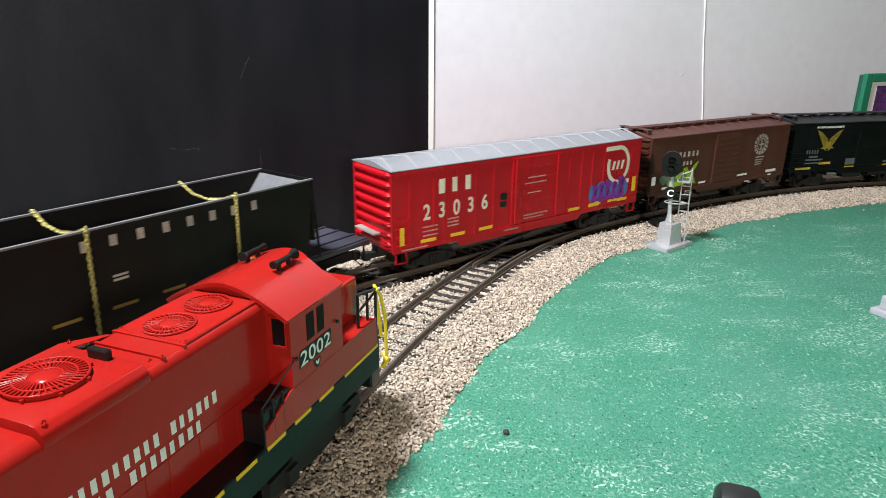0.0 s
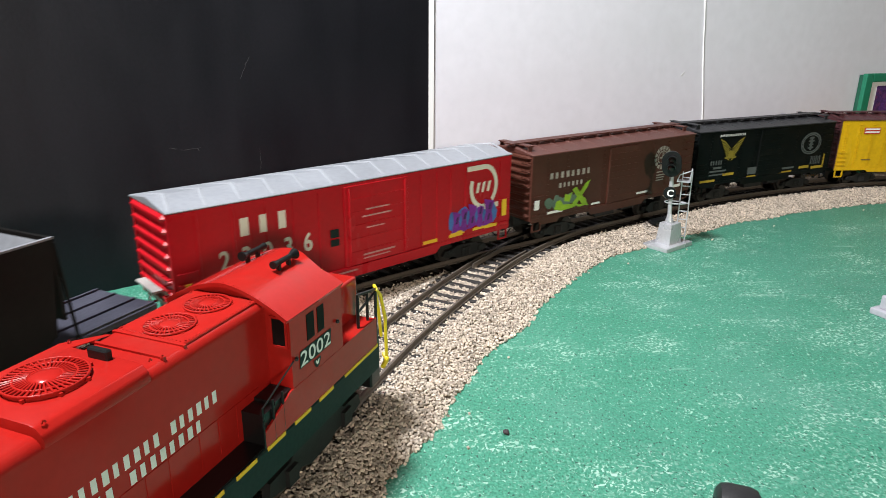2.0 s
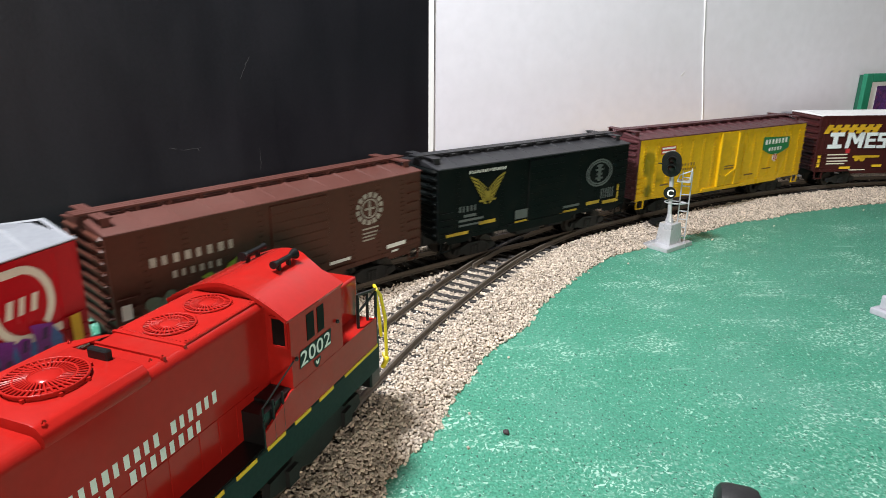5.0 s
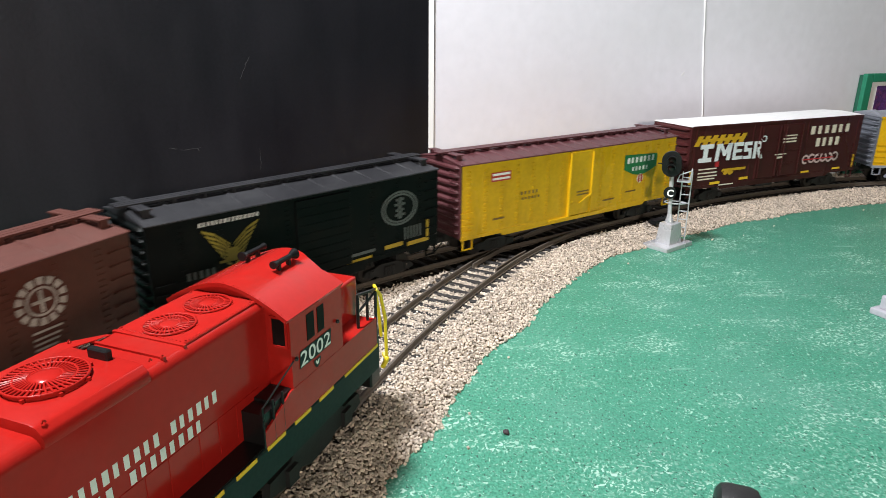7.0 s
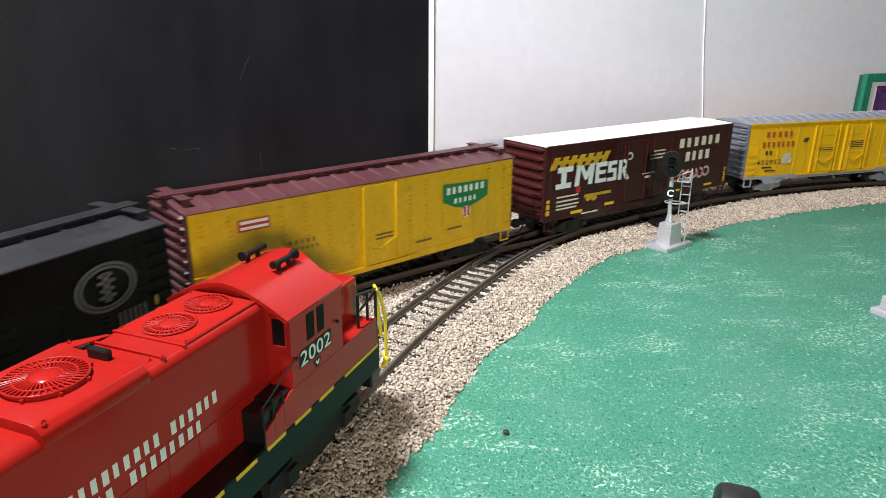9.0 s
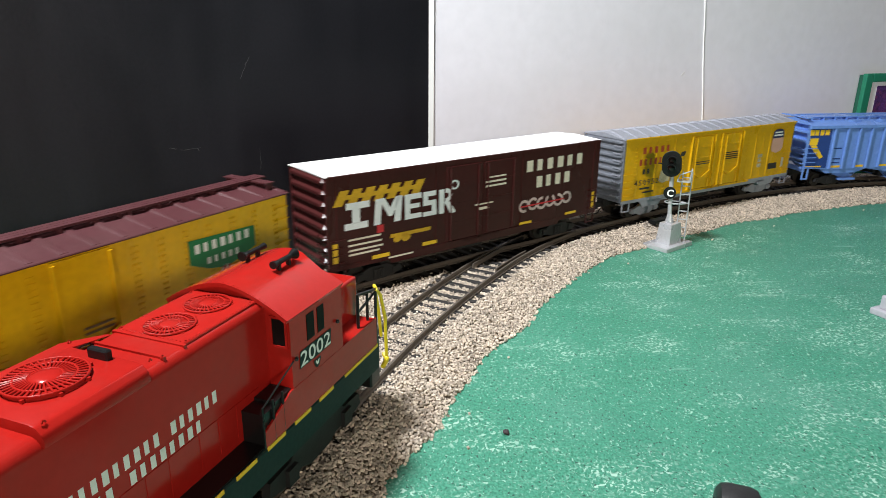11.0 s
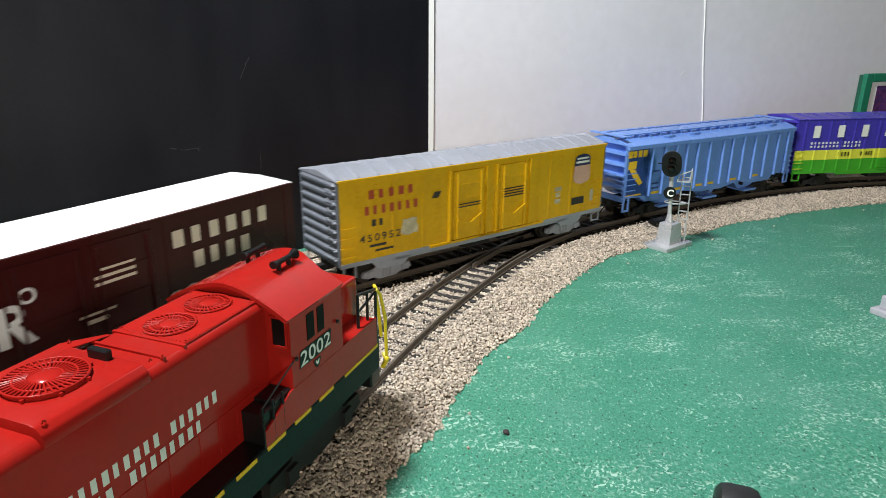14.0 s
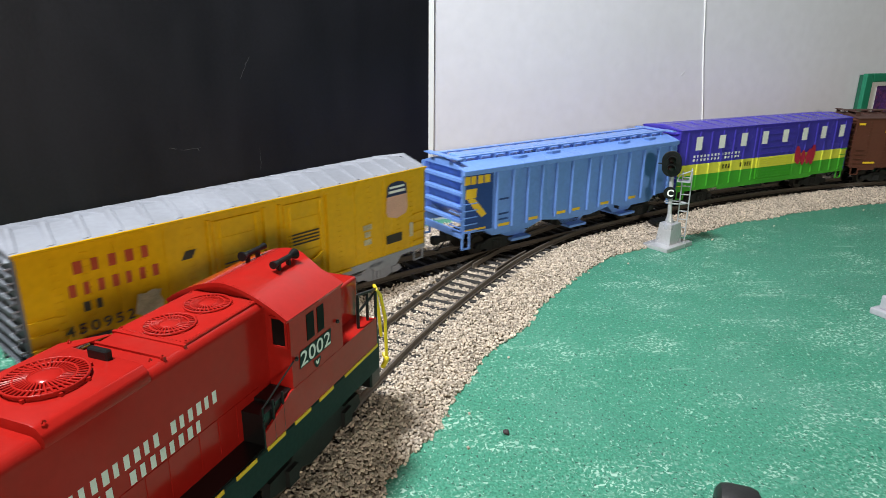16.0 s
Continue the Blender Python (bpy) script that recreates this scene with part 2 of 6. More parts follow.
def scratches():
    """A few pale scratches in the black paint."""
    pale = material("bare_scratch", (0.09, 0.09, 0.095), 0.6, vary=0.3, scale=900)
    rng = random.Random(8)
    for (u0, z0), (u1, z1) in (((-0.1621, 0.0654), (-0.152, 0.0655)), ((-0.1535, 0.0656), (-0.1531, 0.0639)), ((-0.1222, 0.1099), (-0.1278, 0.0988)), ((-0.1199, 0.0622), (-0.1203, 0.0504)), ((-0.1674, 0.0671), (-0.1640, 0.0662))):
        bm = B()
        prev = None
        for i in range(7):
            k = i / 6
            c = Vector((u0 + (u1 - u0) * k + rng.uniform(-1, 1) * 0.0003, -0.00012, z0 + (z1 - z0) * k + rng.uniform(-1, 1) * 0.0002))
            s = Vector((z1 - z0, 0, u0 - u1)).normalized() * 0.00011 * rng.uniform(0.4, 1.2)
            row = (bm.verts.new(c - s), bm.verts.new(c + s))
            if prev:
                bm.faces.new((prev[0], prev[1], row[1], row[0]))
            prev = row
        ob = new("trim_scratch", mesh_of("trim_scratch", bm, pale))
        ob.matrix_basis = pose(CORNER.x, CORNER.y, 0, 0, 0, math.degrees(BL))
        tagged(ob, "pale scratch in the black painted panel", "scratch", kind="structure")


scratches()


def slab(name, x0, x1, y0, y1, z0, z1, mat, label, category):
    bm = B()
    box(bm, x0 * 1000, x1 * 1000, y0 * 1000, y1 * 1000, z0 * 1000, z1 * 1000)
    return tagged(new(name, mesh_of(name, bm, mat)), label, category, kind="structure")


# unseen room shell, added so that lamp light bounces back onto the layout
slab("floor", -1.5, 2.2, -1.9, 1.7, -0.80, -0.75, M_FLOOR, "unseen dark carpeted floor added to close the room", "floor")
slab("ceiling", -1.5, 2.2, -1.9, 1.7, 1.65, 1.70, M_CEIL, "unseen off-white painted ceiling added to bounce light", "ceiling")
slab("wall_south", -1.5, 2.2, -1.9, -1.85, -0.75, 1.65, M_ROOM, "unseen plaster wall added to bounce light", "wall")
slab("wall_west", -1.5, -1.45, -1.85, 1.7, -0.75, 1.65, M_ROOM, "unseen plaster wall added to bounce light", "wall")
slab("wall_east", 2.15, 2.2, -1.85, 1.7, -0.75, 1.65, M_ROOM, "unseen plaster wall added to bounce light", "wall")


def green_board():
    """The layout board, cut along the two backdrop walls."""
    a, b = CORNER - dB * 0.85, CORNER + dW * 1.1
    pts = [a, CORNER, b, Vector((b.x, -0.35)), Vector((a.x, -0.35))]
    bm = B()
    prism(bm, [(p.x * 1000, p.y * 1000) for p in pts], -18, 0, "z")
    ob = new("ground", mesh_of("ground", bm, M_BOARD))
    tagged(ob, "green painted plywood layout board with pale scuffs", "ground", kind="structure")


green_board()


# ---- track ----
def sweep(bm, xs, ys, angs, offset, profile, z):
    """Sweep a closed profile (across, up; mm) along a line, shifted sideways by offset mm."""
    prev = None
    for x, y, a in zip(xs, ys, angs):
        nx, ny = -math.sin(a), math.cos(a)
        ring = [bm.verts.new((x + nx * (offset + p) * MM, y + ny * (offset + p) * MM, z + h * MM)) for p, h in profile]
        if prev:
            for i in range(len(ring)):
                j = (i + 1) % len(ring)
                bm.faces.new((prev[i], prev[j], ring[j], ring[i]))
        else:
            bm.faces.new(ring)
        prev = ring
    bm.faces.new(prev[::-1])


RAIL_PROFILE = [(-1.1, -2.6), (1.1, -2.6), (1.1, -2.1), (0.35, -1.8), (0.35, -0.9), (0.45, -0.7), (0.45, 0), (-0.45, 0), (-0.45, -0.7), (-0.35, -0.9), (-0.35, -1.8), (-1.1, -2.1)]


def tie_mesh():
    bm = B()
    box(bm, -1.25, 1.25, -15.5, 15.5, -1.7, 0)
    bevel(bm, 0.2, 1)
    for e in (-1, 1):
        for k in (-1, 1):
            box(bm, -0.55, 0.55, e * 8.8 + k * 1.5 - 0.5, e * 8.8 + k * 1.5 + 0.5, -0.1, 0.55)
    return mesh_of("tie", bm, M_TIE)


TIE = tie_mesh()


def lay_track(name, label, xs, ys, angs, gauge, every, skip=None):
    t = thing(name, label, "track", kind="structure")
    for k, e in enumerate((-1, 1)):
        bm = B()
        sweep(bm, xs, ys, angs, e * gauge / 2, RAIL_PROFILE, RAIL)
        part("rail", bm, M_RAIL, t)
    for i in range(0, len(xs), every):
        if skip and skip(xs[i], ys[i]):
            continue
        ob = new("tie", TIE)
        ob.parent = t
        ob.matrix_basis = pose(xs[i], ys[i], RAIL - 2.7 * MM, 0, 0, math.degrees(angs[i]) + random.uniform(-1.5, 1.5))
    return t


lay_track("main_track", "curved model railway track with dark rails and black ties", MAIN_X[60:-40:1], MAIN_Y[60:-40:1], MAIN_A[60:-40:1], 18.2, 3)
lay_track("siding_track", "weathered siding track half buried in pale ballast", SIDE_X[:-10], SIDE_Y[:-10], SIDE_A[:-10], 18.2, 3,
          skip=lambda x, y: y > 0.372)


def turnout_parts():
    t = thing("turnout", "dark metal turnout frog, points and guard rails", "turnout")
    i = int(np.argmin(abs(SIDE_Y - 0.335)))
    sl = slice(i - 8, i + 7)
    for off in (-6.6, 6.6):
        bm = B()
        sweep(bm, SIDE_X[sl], SIDE_Y[sl], SIDE_A[sl], off, [(-0.4, -2.4), (0.4, -2.4), (0.4, 0.05), (-0.4, 0.05)], RAIL)
        part("guard_rail", bm, M_RAIL, t)
    bm = B()
    sl = slice(i + 3, i + 16)
    sweep(bm, SIDE_X[sl], SIDE_Y[sl], SIDE_A[sl], 9.1, [(-1.4, -2.5), (1.4, -2.5), (1.4, -0.3), (-1.4, -0.3)], RAIL)
    part("frog", bm, M_BLACK, t)
    # switch motor beside the rails
    j = int(np.argmin(abs(MAIN_X - 0.128)))
    x, y, a = MAIN_X[j], MAIN_Y[j], MAIN_A[j]
    sw = thing("switch_machine", "small black switch stand box beside the rails", "switch", at=pose(x + math.sin(a) * 0.0215, y - math.cos(a) * 0.0215, 0.0062, 0, 0, math.degrees(a)))
    bm = B()
    box(bm, -9, 9, -3, 3, 0, 2.6)
    bevel(bm, 0.6)
    part("case", bm, M_BLACK, sw)
    bm = B()
    box(bm, -2, 2, 3, 9, 0.4, 1.4)
    part("throw_bar", bm, M_BLACK, sw)


turnout_parts()


def roadbed():
    """Strip of black underlay between and beside the main line's ties; its colour includes the train's shade."""
    bm = B()
    sl = slice(60, len(MAIN_X) - 40, 2)
    sweep(bm, MAIN_X[sl], MAIN_Y[sl], MAIN_A[sl], 0.0, [(-17.5, -5.6), (17.5, -5.6), (16.2, -3.6), (-16.2, -3.6)], RAIL)
    ob = new("roadbed", mesh_of("roadbed", bm, material("shaded_roadbed", (0.030, 0.025, 0.021), 0.9, vary=0.5, scale=1400, bump=0.8, spec=0.1)))
    tagged(ob, "black underlay strip beneath the main track, shade included in its colour", "roadbed", kind="structure")


roadbed()


def distance_to(px, py, xs, ys, angs):
    """Signed distance (left positive) and place along a line for many points."""
    dist = np.full(len(px), 9.0)
    side = np.zeros(len(px))
    along = np.zeros(len(px))
    for c in range(0, len(px), 4000):
        sl = slice(c, c + 4000)
        d2 = (px[sl, None] - xs[None, ::2]) ** 2 + (py[sl, None] - ys[None, ::2]) ** 2
        k = d2.argmin(1) * 2
        vx, vy = px[sl] - xs[k], py[sl] - ys[k]
        side[sl] = -np.sin(angs[k]) * vx + np.cos(angs[k]) * vy
        along[sl] = k * STEP + np.cos(angs[k]) * vx + np.sin(angs[k]) * vy
        dist[sl] = np.sqrt(d2.min(1))
    return side, along, dist


def bed_height(px, py):
    """Height of the ballast over the board, and rows needed to keep stones off rails and ties."""
    sm, am, dm = distance_to(px, py, MAIN_X, MAIN_Y, MAIN_A)
    ss, as_, ds = distance_to(px, py, SIDE_X, SIDE_Y, SIDE_A)
    wob = 0.0011 * np.sin(px * 95 + py * 40) + 0.0009 * np.sin(px * 210 - py * 260) + 0.0008 * np.sin(px * 700 + py * 610)

    def shoulder(s, d, near, far):
        reach = np.where(s < 0, near, far) + wob
        return np.clip((reach - d) / (reach - 0.0165), 0, 1)

    near_main = 0.0405 - 0.003 * np.exp(-((px - 0.10) / 0.08) ** 2)
    near_side = np.interp(py, [0.0, 0.16, 0.22, 0.28, 0.36], [0.032, 0.0335, 0.0345, 0.0385, 0.037])
    h = np.maximum(shoulder(sm, dm, near_main, np.interp(px, [-0.13, -0.10], [0.036, 0.072])), shoulder(ss, ds, near_side, 0.036))
    h[(dm > 0.075) & (ds > 0.05)] = 0
    z = h * 0.0068
    low = np.where(ds < 0.0150, np.interp(py, [0.20, 0.26, 0.29], [0.0064, 0.0062, 0.0056]), 9.0)
    low = np.minimum(low, np.where(dm < 0.0150, 0.0052, 9.0))
    z = np.minimum(z, low)
    return z, (sm, am, dm), (ss, as_, ds)


def ballast():
    step = 0.00088
    gx, gy = np.meshgrid(np.arange(-0.25, 0.66, step), np.arange(0.05, 0.60, step))
    rng = np.random.RandomState(4)
    px = gx.ravel() + rng.uniform(-0.5, 0.5, gx.size) * step
    py = gy.ravel() + rng.uniform(-0.5, 0.5, gx.size) * step
    # rough cut: keep what the lens can reach, beside either line
    keep = (abs(px) < 0.72 * py + 0.03)
    for d, ahead in ((dB, px < CORNER.x), (dW, px >= CORNER.x)):
        keep &= ~ahead | ((py - CORNER.y) * d.x - (px - CORNER.x) * d.y < -0.001)
    px, py = px[keep], py[keep]
    h, (sm, am, dm), (ss, as_, ds) = bed_height(px, py)
    ok = h > 0.00015
    for s, al, d in ((sm, am, dm), (ss, as_, ds)):
        ok &= abs(abs(s) - 0.0091) > 0.0013
        on_tie = (abs((al % (3 * STEP)) - 0) < 0.0013) | (abs((al % (3 * STEP)) - 3 * STEP) < 0.0013)
        ok &= ~(on_tie & (abs(s) < 0.0158) & (rng.rand(len(px)) < (np.interp(py, [0.22, 0.27, 0.31], [0.25, 0.35, 0.92]) if s is ss else 0.93)))
    ok &= ~((dm < 0.021) & (ds < 0.0145) & (py > 0.328) & (px < 0.125) & (rng.rand(len(px)) < 0.9))
    ok &= ~((dm < 0.0172) & (rng.rand(len(px)) < 0.93))
    stray = (h <= 0.00015) & (rng.rand(len(px)) < 0.0012) & ((dm < 0.062) | (ds < 0.052)) & (py > 0.12)
    ok |= stray
    h = np.where(stray, 0.0004, h)
    px, py, h = px[ok], py[ok], h[ok]
    base = np.array([(x, y, z) for x in (-0.72, 0.72) for y in (-0.72, 0.72) for z in (-0.72, 0.72)])
    tris = np.array([(0, 1, 3), (0, 3, 2), (4, 6, 7), (4, 7, 5), (0, 4, 5), (0, 5, 1), (2, 3, 7), (2, 7, 6), (0, 2, 6), (0, 6, 4), (1, 5, 7), (1, 7, 3)])
    n = len(px)
    sx, sy, sz = (rng.uniform(0.00034, 0.00076, n), rng.uniform(0.00032, 0.00060, n), rng.uniform(0.00032, 0.00058, n))
    turn = rng.uniform(0, 6.28, n)
    v = np.repeat(base[None], n, 0) + rng.uniform(-0.36, 0.36, (n, len(base), 3))
    v[..., 0] *= sx[:, None]
    v[..., 1] *= sy[:, None]
    v[..., 2] *= sz[:, None]
    tilt = rng.uniform(-1.5, 1.5, n)
    y2 = v[..., 1] * np.cos(tilt)[:, None] - v[..., 2] * np.sin(tilt)[:, None]
    z2 = v[..., 1] * np.sin(tilt)[:, None] + v[..., 2] * np.cos(tilt)[:, None]
    x2 = v[..., 0] * np.cos(turn)[:, None] - y2 * np.sin(turn)[:, None]
    y3 = v[..., 0] * np.sin(turn)[:, None] + y2 * np.cos(turn)[:, None]
    co = np.stack([x2 + px[:, None], y3 + py[:, None], z2 + (h + rng.uniform(-0.0002, 0.0007, n))[:, None]], -1).reshape(-1, 3)
    idx = (tris[None] + (np.arange(n) * len(base))[:, None, None]).reshape(-1)
    me = bpy.data.meshes.new("ballast_stones")
    me.vertices.add(len(co))
    me.vertices.foreach_set("co", co.ravel())
    me.loops.add(len(idx))
    me.loops.foreach_set("vertex_index", idx.astype(np.int32))
    me.polygons.add(len(idx) // 3)
    me.polygons.foreach_set("loop_start", np.arange(0, len(idx), 3, dtype=np.int32))
    me.polygons.foreach_set("use_smooth", [False] * len(me.polygons))
    me.update(calc_edges=True)
    me.materials.append(M_BALLAST)
    tagged(new("ballast_stones", me), "loose pale beige ballast stones heaped along the tracks", "ballast", kind="stuff")
    # packed bed under the stones
    st = 0.003
    xs, ys = np.arange(-0.30, 0.72, st), np.arange(-0.05, 0.60, st)
    gx, gy = np.meshgrid(xs, ys)
    hh, _, _ = bed_height(gx.ravel(), gy.ravel())
    z = np.where(hh > 0.0001, hh - 0.0004, -0.0008)
    w = len(xs)
    co = np.stack([gx.ravel(), gy.ravel(), z], -1)
    quad = []
    live = (hh > 0.0001).reshape(gx.shape)
    for r in range(len(ys) - 1):
        for c in range(w - 1):
            if live[r, c] or live[r + 1, c] or live[r, c + 1] or live[r + 1, c + 1]:
                quad.append((r * w + c, r * w + c + 1, (r + 1) * w + c + 1, (r + 1) * w + c))
    me = bpy.data.meshes.new("ballast_bed")
    me.from_pydata(co.tolist(), [], quad)
    me.update()
    me.materials.append(M_BED)
    bm = bmesh.new()
    bm.from_mesh(me)
    bmesh.ops.delete(bm, geom=[q for q in bm.verts if not q.link_faces], context="VERTS")
    bm.to_mesh(me)
    bm.free()
    tagged(new("ballast_bed", me), "packed tan ballast bed under the tracks", "ballast", kind="stuff")


ballast()


# ---- lettering and markings, laid on a car's side (x along, z up; mm) ----
def flat(bm, pts, y, thick=0.06):
    prism(bm, pts, y, y - thick, "y")


def bar(bm, x0, x1, z0, z1, y, slant=0.0, thick=0.06):
    s = slant * (z1 - z0)
    flat(bm, [(x0, z0), (x1, z0), (x1 + s, z1), (x0 + s, z1)], y, thick)


def letter_blocks(bm, count, x0, x1, z0, z1, y, stroke=0.26, fill=0.78, slant=0.0):
    """A word as plain upright bars, one to a letter."""
    pitch = (x1 - x0) / count
    for i in range(count):
        w, h = pitch * fill * (0.66, 0.54, 0.60)[i % 3], z1 - z0
        a = x0 + i * pitch
        flat(bm, [(a, z0), (a + w, z0), (a + w + slant * h, z1), (a + slant * h, z1)], y)


def disc(bm, cx, cz, rx, rz, y, seg=24):
    flat(bm, [(cx + rx * math.cos(6.2832 * i / seg), cz + rz * math.sin(6.2832 * i / seg)) for i in range(seg)], y)


def ring(bm, cx, cz, rx, rz, w, y, a0=0.0, a1=360.0, seg=28):
    """Flat ring or arc in one piece."""
    rows = []
    closed = a1 - a0 >= 359.9
    for i in range(seg if closed else seg + 1):
        p = radians(a0 + (a1 - a0) * i / seg)
        rows.append([bm.verts.new(Vector((cx + (rx - k) * math.cos(p), d, cz + (rz - k) * math.sin(p))) * MM) for k, d in ((0, y), (0, y - 0.06), (w, y - 0.06), (w, y))])
    for i in range(len(rows) if closed else len(rows) - 1):
        p, q = rows[i], rows[(i + 1) % len(rows)]
        for k in range(4):
            bm.faces.new((p[k], p[(k + 1) % 4], q[(k + 1) % 4], q[k]))
    if not closed:
        bm.faces.new(rows[0])
        bm.faces.new(rows[-1])


def text_on(bm, words, x0, z0, height, y, spacing=1.0, width=1.0, shear=0.0, embolden=0.0):
    """Real characters of the built-in font, standing on the side plane."""
    cu = bpy.data.curves.new("text", "FONT")
    cu.body, cu.size, cu.space_character, cu.shear, cu.offset = words, 1.0, spacing, shear, embolden
    ob = bpy.data.objects.new("text", cu)
    scene.collection.objects.link(ob)
    bpy.context.view_layer.update()
    me = bpy.data.meshes.new_from_object(ob.evaluated_get(bpy.context.evaluated_depsgraph_get()))
    k = height / 0.69
    tmp = bmesh.new()
    tmp.from_mesh(me)
    vs = {}
    for v in tmp.verts:
        vs[v.index] = bm.verts.new(((x0 + v.co.x * k * width) * MM, y * MM, (z0 + v.co.y * k) * MM))
    for f in tmp.faces:
        bm.faces.new([vs[v.index] for v in f.verts])
    wide = max((v.co.x for v in tmp.verts), default=0) * k * width
    tmp.free()
    bpy.data.objects.remove(ob)
    bpy.data.curves.remove(cu)
    bpy.data.meshes.remove(me)
    return wide


def text_to(bm, words, x0, x1, z0, z1, y, spacing=1.15, shear=0.0, embolden=0.01):
    """Characters stretched to fill a given width."""
    probe = bmesh.new()
    w = text_on(probe, words, 0, 0, z1 - z0, y, spacing, 1.0, shear, embolden)
    probe.free()
    text_on(bm, words, x0, z0, z1 - z0, y, spacing, (x1 - x0) / w, shear, embolden)


def scribble(bm, x0, x1, z0, z1, y, seed, count=6, fat=0.5):
    """Spray-painted shapes: overlapping leaning blocks with uneven outline."""
    r = random.Random(seed)
    pitch = (x1 - x0) / count
    for i in range(count):
        cx = x0 + pitch * (i + 0.5)
        lean = r.uniform(-0.5, 0.5) * pitch
        top, low = z1 - r.uniform(0, 0.25) * (z1 - z0), z0 + r.uniform(0, 0.2) * (z1 - z0)
        w = pitch * fat * r.uniform(0.8, 1.25)
        pts = []
        for k in range(10):
            a = 6.2832 * k / 10
            s = r.uniform(0.85, 1.2)
            zz = (top + low) / 2 + math.sin(a) * (top - low) / 2 * min(1.0, s)
            pts.append((cx + math.cos(a) * w * s + lean * (zz - z0) / (z1 - z0), zz))
        flat(bm, pts, y - 0.01 * (i % 3), 0.05)


# ---- rolling stock ----
AXLE = 10.2
WHEEL_R = 4.9
TRAIN = []             # (car, offset along the train, half truck distance, trucks, wheelsets)


def truck_meshes():
    bm = B()
    prof = [(-14.5, 4.2), (-13.2, 6.6), (-9, 7.0), (-5, 8.6), (5, 8.6), (9, 7.0), (13.2, 6.6), (14.5, 4.2), (12, 3.2), (8.5, 3.4), (5, 1.8), (-5, 1.8), (-8.5, 3.4), (-12, 3.2)]
    prism(bm, prof, -0.9, 0.9, "y")
    for e in (-1, 1):
        box(bm, e * AXLE - 1.7, e * AXLE + 1.7, -1.5, 1.2, 3.4, 6.4)
    for k in (-2, 0, 2):
        cyl(bm, (k, -1.2, 2.6), (k, -1.2, 7.2), 0.8, 8)
    frame_me = mesh_of("side_frame", bm, M_TRUCK)
    bm = B()
    box(bm, -3.2, 3.2, -12, 12, 4.2, 7.6)
    cyl(bm, (0, 0, 7), (0, 0, 10.5), 3.2, 12)
    bolster_me = mesh_of("bolster", bm, M_TRUCK)
    bm = B()
    for e in (-1, 1):
        cyl(bm, (0, e * 7.2, 0), (0, e * 9.6, 0), WHEEL_R, 20)
        cyl(bm, (0, e * 6.6, 0), (0, e * 7.3, 0), WHEEL_R + 0.7, 20)
        cyl(bm, (0, e * 9.5, 0), (0, e * 10.0, 0), WHEEL_R * 0.45, 12)
        for k in range(4):
            a = k * 1.5708
            box(bm, math.cos(a) * 3.1 - 0.35, math.cos(a) * 3.1 + 0.35, e * 9.55 - 0.25, e * 9.55 + 0.25, math.sin(a) * 3.1 - 0.35, math.sin(a) * 3.1 + 0.35)
    cyl(bm, (0, -12, 0), (0, 12, 0), 0.9, 8)
    wheel_me = mesh_of("wheelset", bm, M_WHEEL)
    return frame_me, bolster_me, wheel_me


SIDE_ME, BOLSTER_ME, WHEEL_ME = truck_meshes()


def running_gear(car, L, sill, mat=None):
    """Trucks with wheels, couplers and underframe of a car."""
    half = L / 2 - 27
    trucks, wheels = [], []
    side_me = SIDE_ME
    if mat:
        side_me = SIDE_ME.copy()
        side_me.materials.clear()
        side_me.materials.append(mat)
    for e in (-1, 1):
        tr = new("truck", BOLSTER_ME)
        tr.parent = car
        tr.matrix_basis = pose(e * half * MM, 0, 0)
        for k in (-1, 1):
            sf = new("side_frame", side_me)
            sf.parent = tr
            sf.matrix_basis = pose(0, k * 12.6 * MM, 0, 0, 0, 0 if k < 0 else 180)
        for k in (-1, 1):
            ws = new("wheelset", WHEEL_ME)
            ws.parent = tr
            ws.matrix_basis = pose(k * AXLE * MM, 0, WHEEL_R * MM)
            wheels.append((ws, k * AXLE * MM))
        trucks.append((tr, e))
        bm = B()
        box(bm, e * (L / 2 - 6), e * (L / 2 + 3.5), -1.6, 1.6, 7.2, 10.4)
        box(bm, e * (L / 2 + 2.5), e * (L / 2 + 6.8), -2.4, 1.2, 6.6, 11.0)
        bevel(bm, 0.4, 1)
        part("coupler", bm, M_TRUCK, car)
        bm = B()
        cyl(bm, (e * (L / 2 + 1), -3.5, 8), (e * (L / 2 + 5), -3.8, 4.2), 0.4, 6)
        cyl(bm, (e * (L / 2 + 5), -3.8, 4.2), (e * (L / 2 + 7), -3.6, 4.4), 0.5, 6)
        part("air_hose", bm, M_BLACK, car)
    bm = B()
    box(bm, -L / 2 + 1, L / 2 - 1, -3.2, 3.2, 8.6, sill + 0.6)
    for k in range(-3, 4):
        box(bm, k * L / 9 - 0.6, k * L / 9 + 0.6, -14, 14, 9.4, sill + 0.5)
    box(bm, -12, 6, -11, -5, 6.2, 10.5)
    cyl(bm, (14, -8, 8.2), (26, -8, 8.2), 2.4, 12)
    part("underframe", bm, M_TRUCK, car)
    return half, trucks, wheels


def register(car, L, off, gear):
    half, trucks, wheels = gear
    TRAIN.append((car, off, half * MM, trucks, wheels))


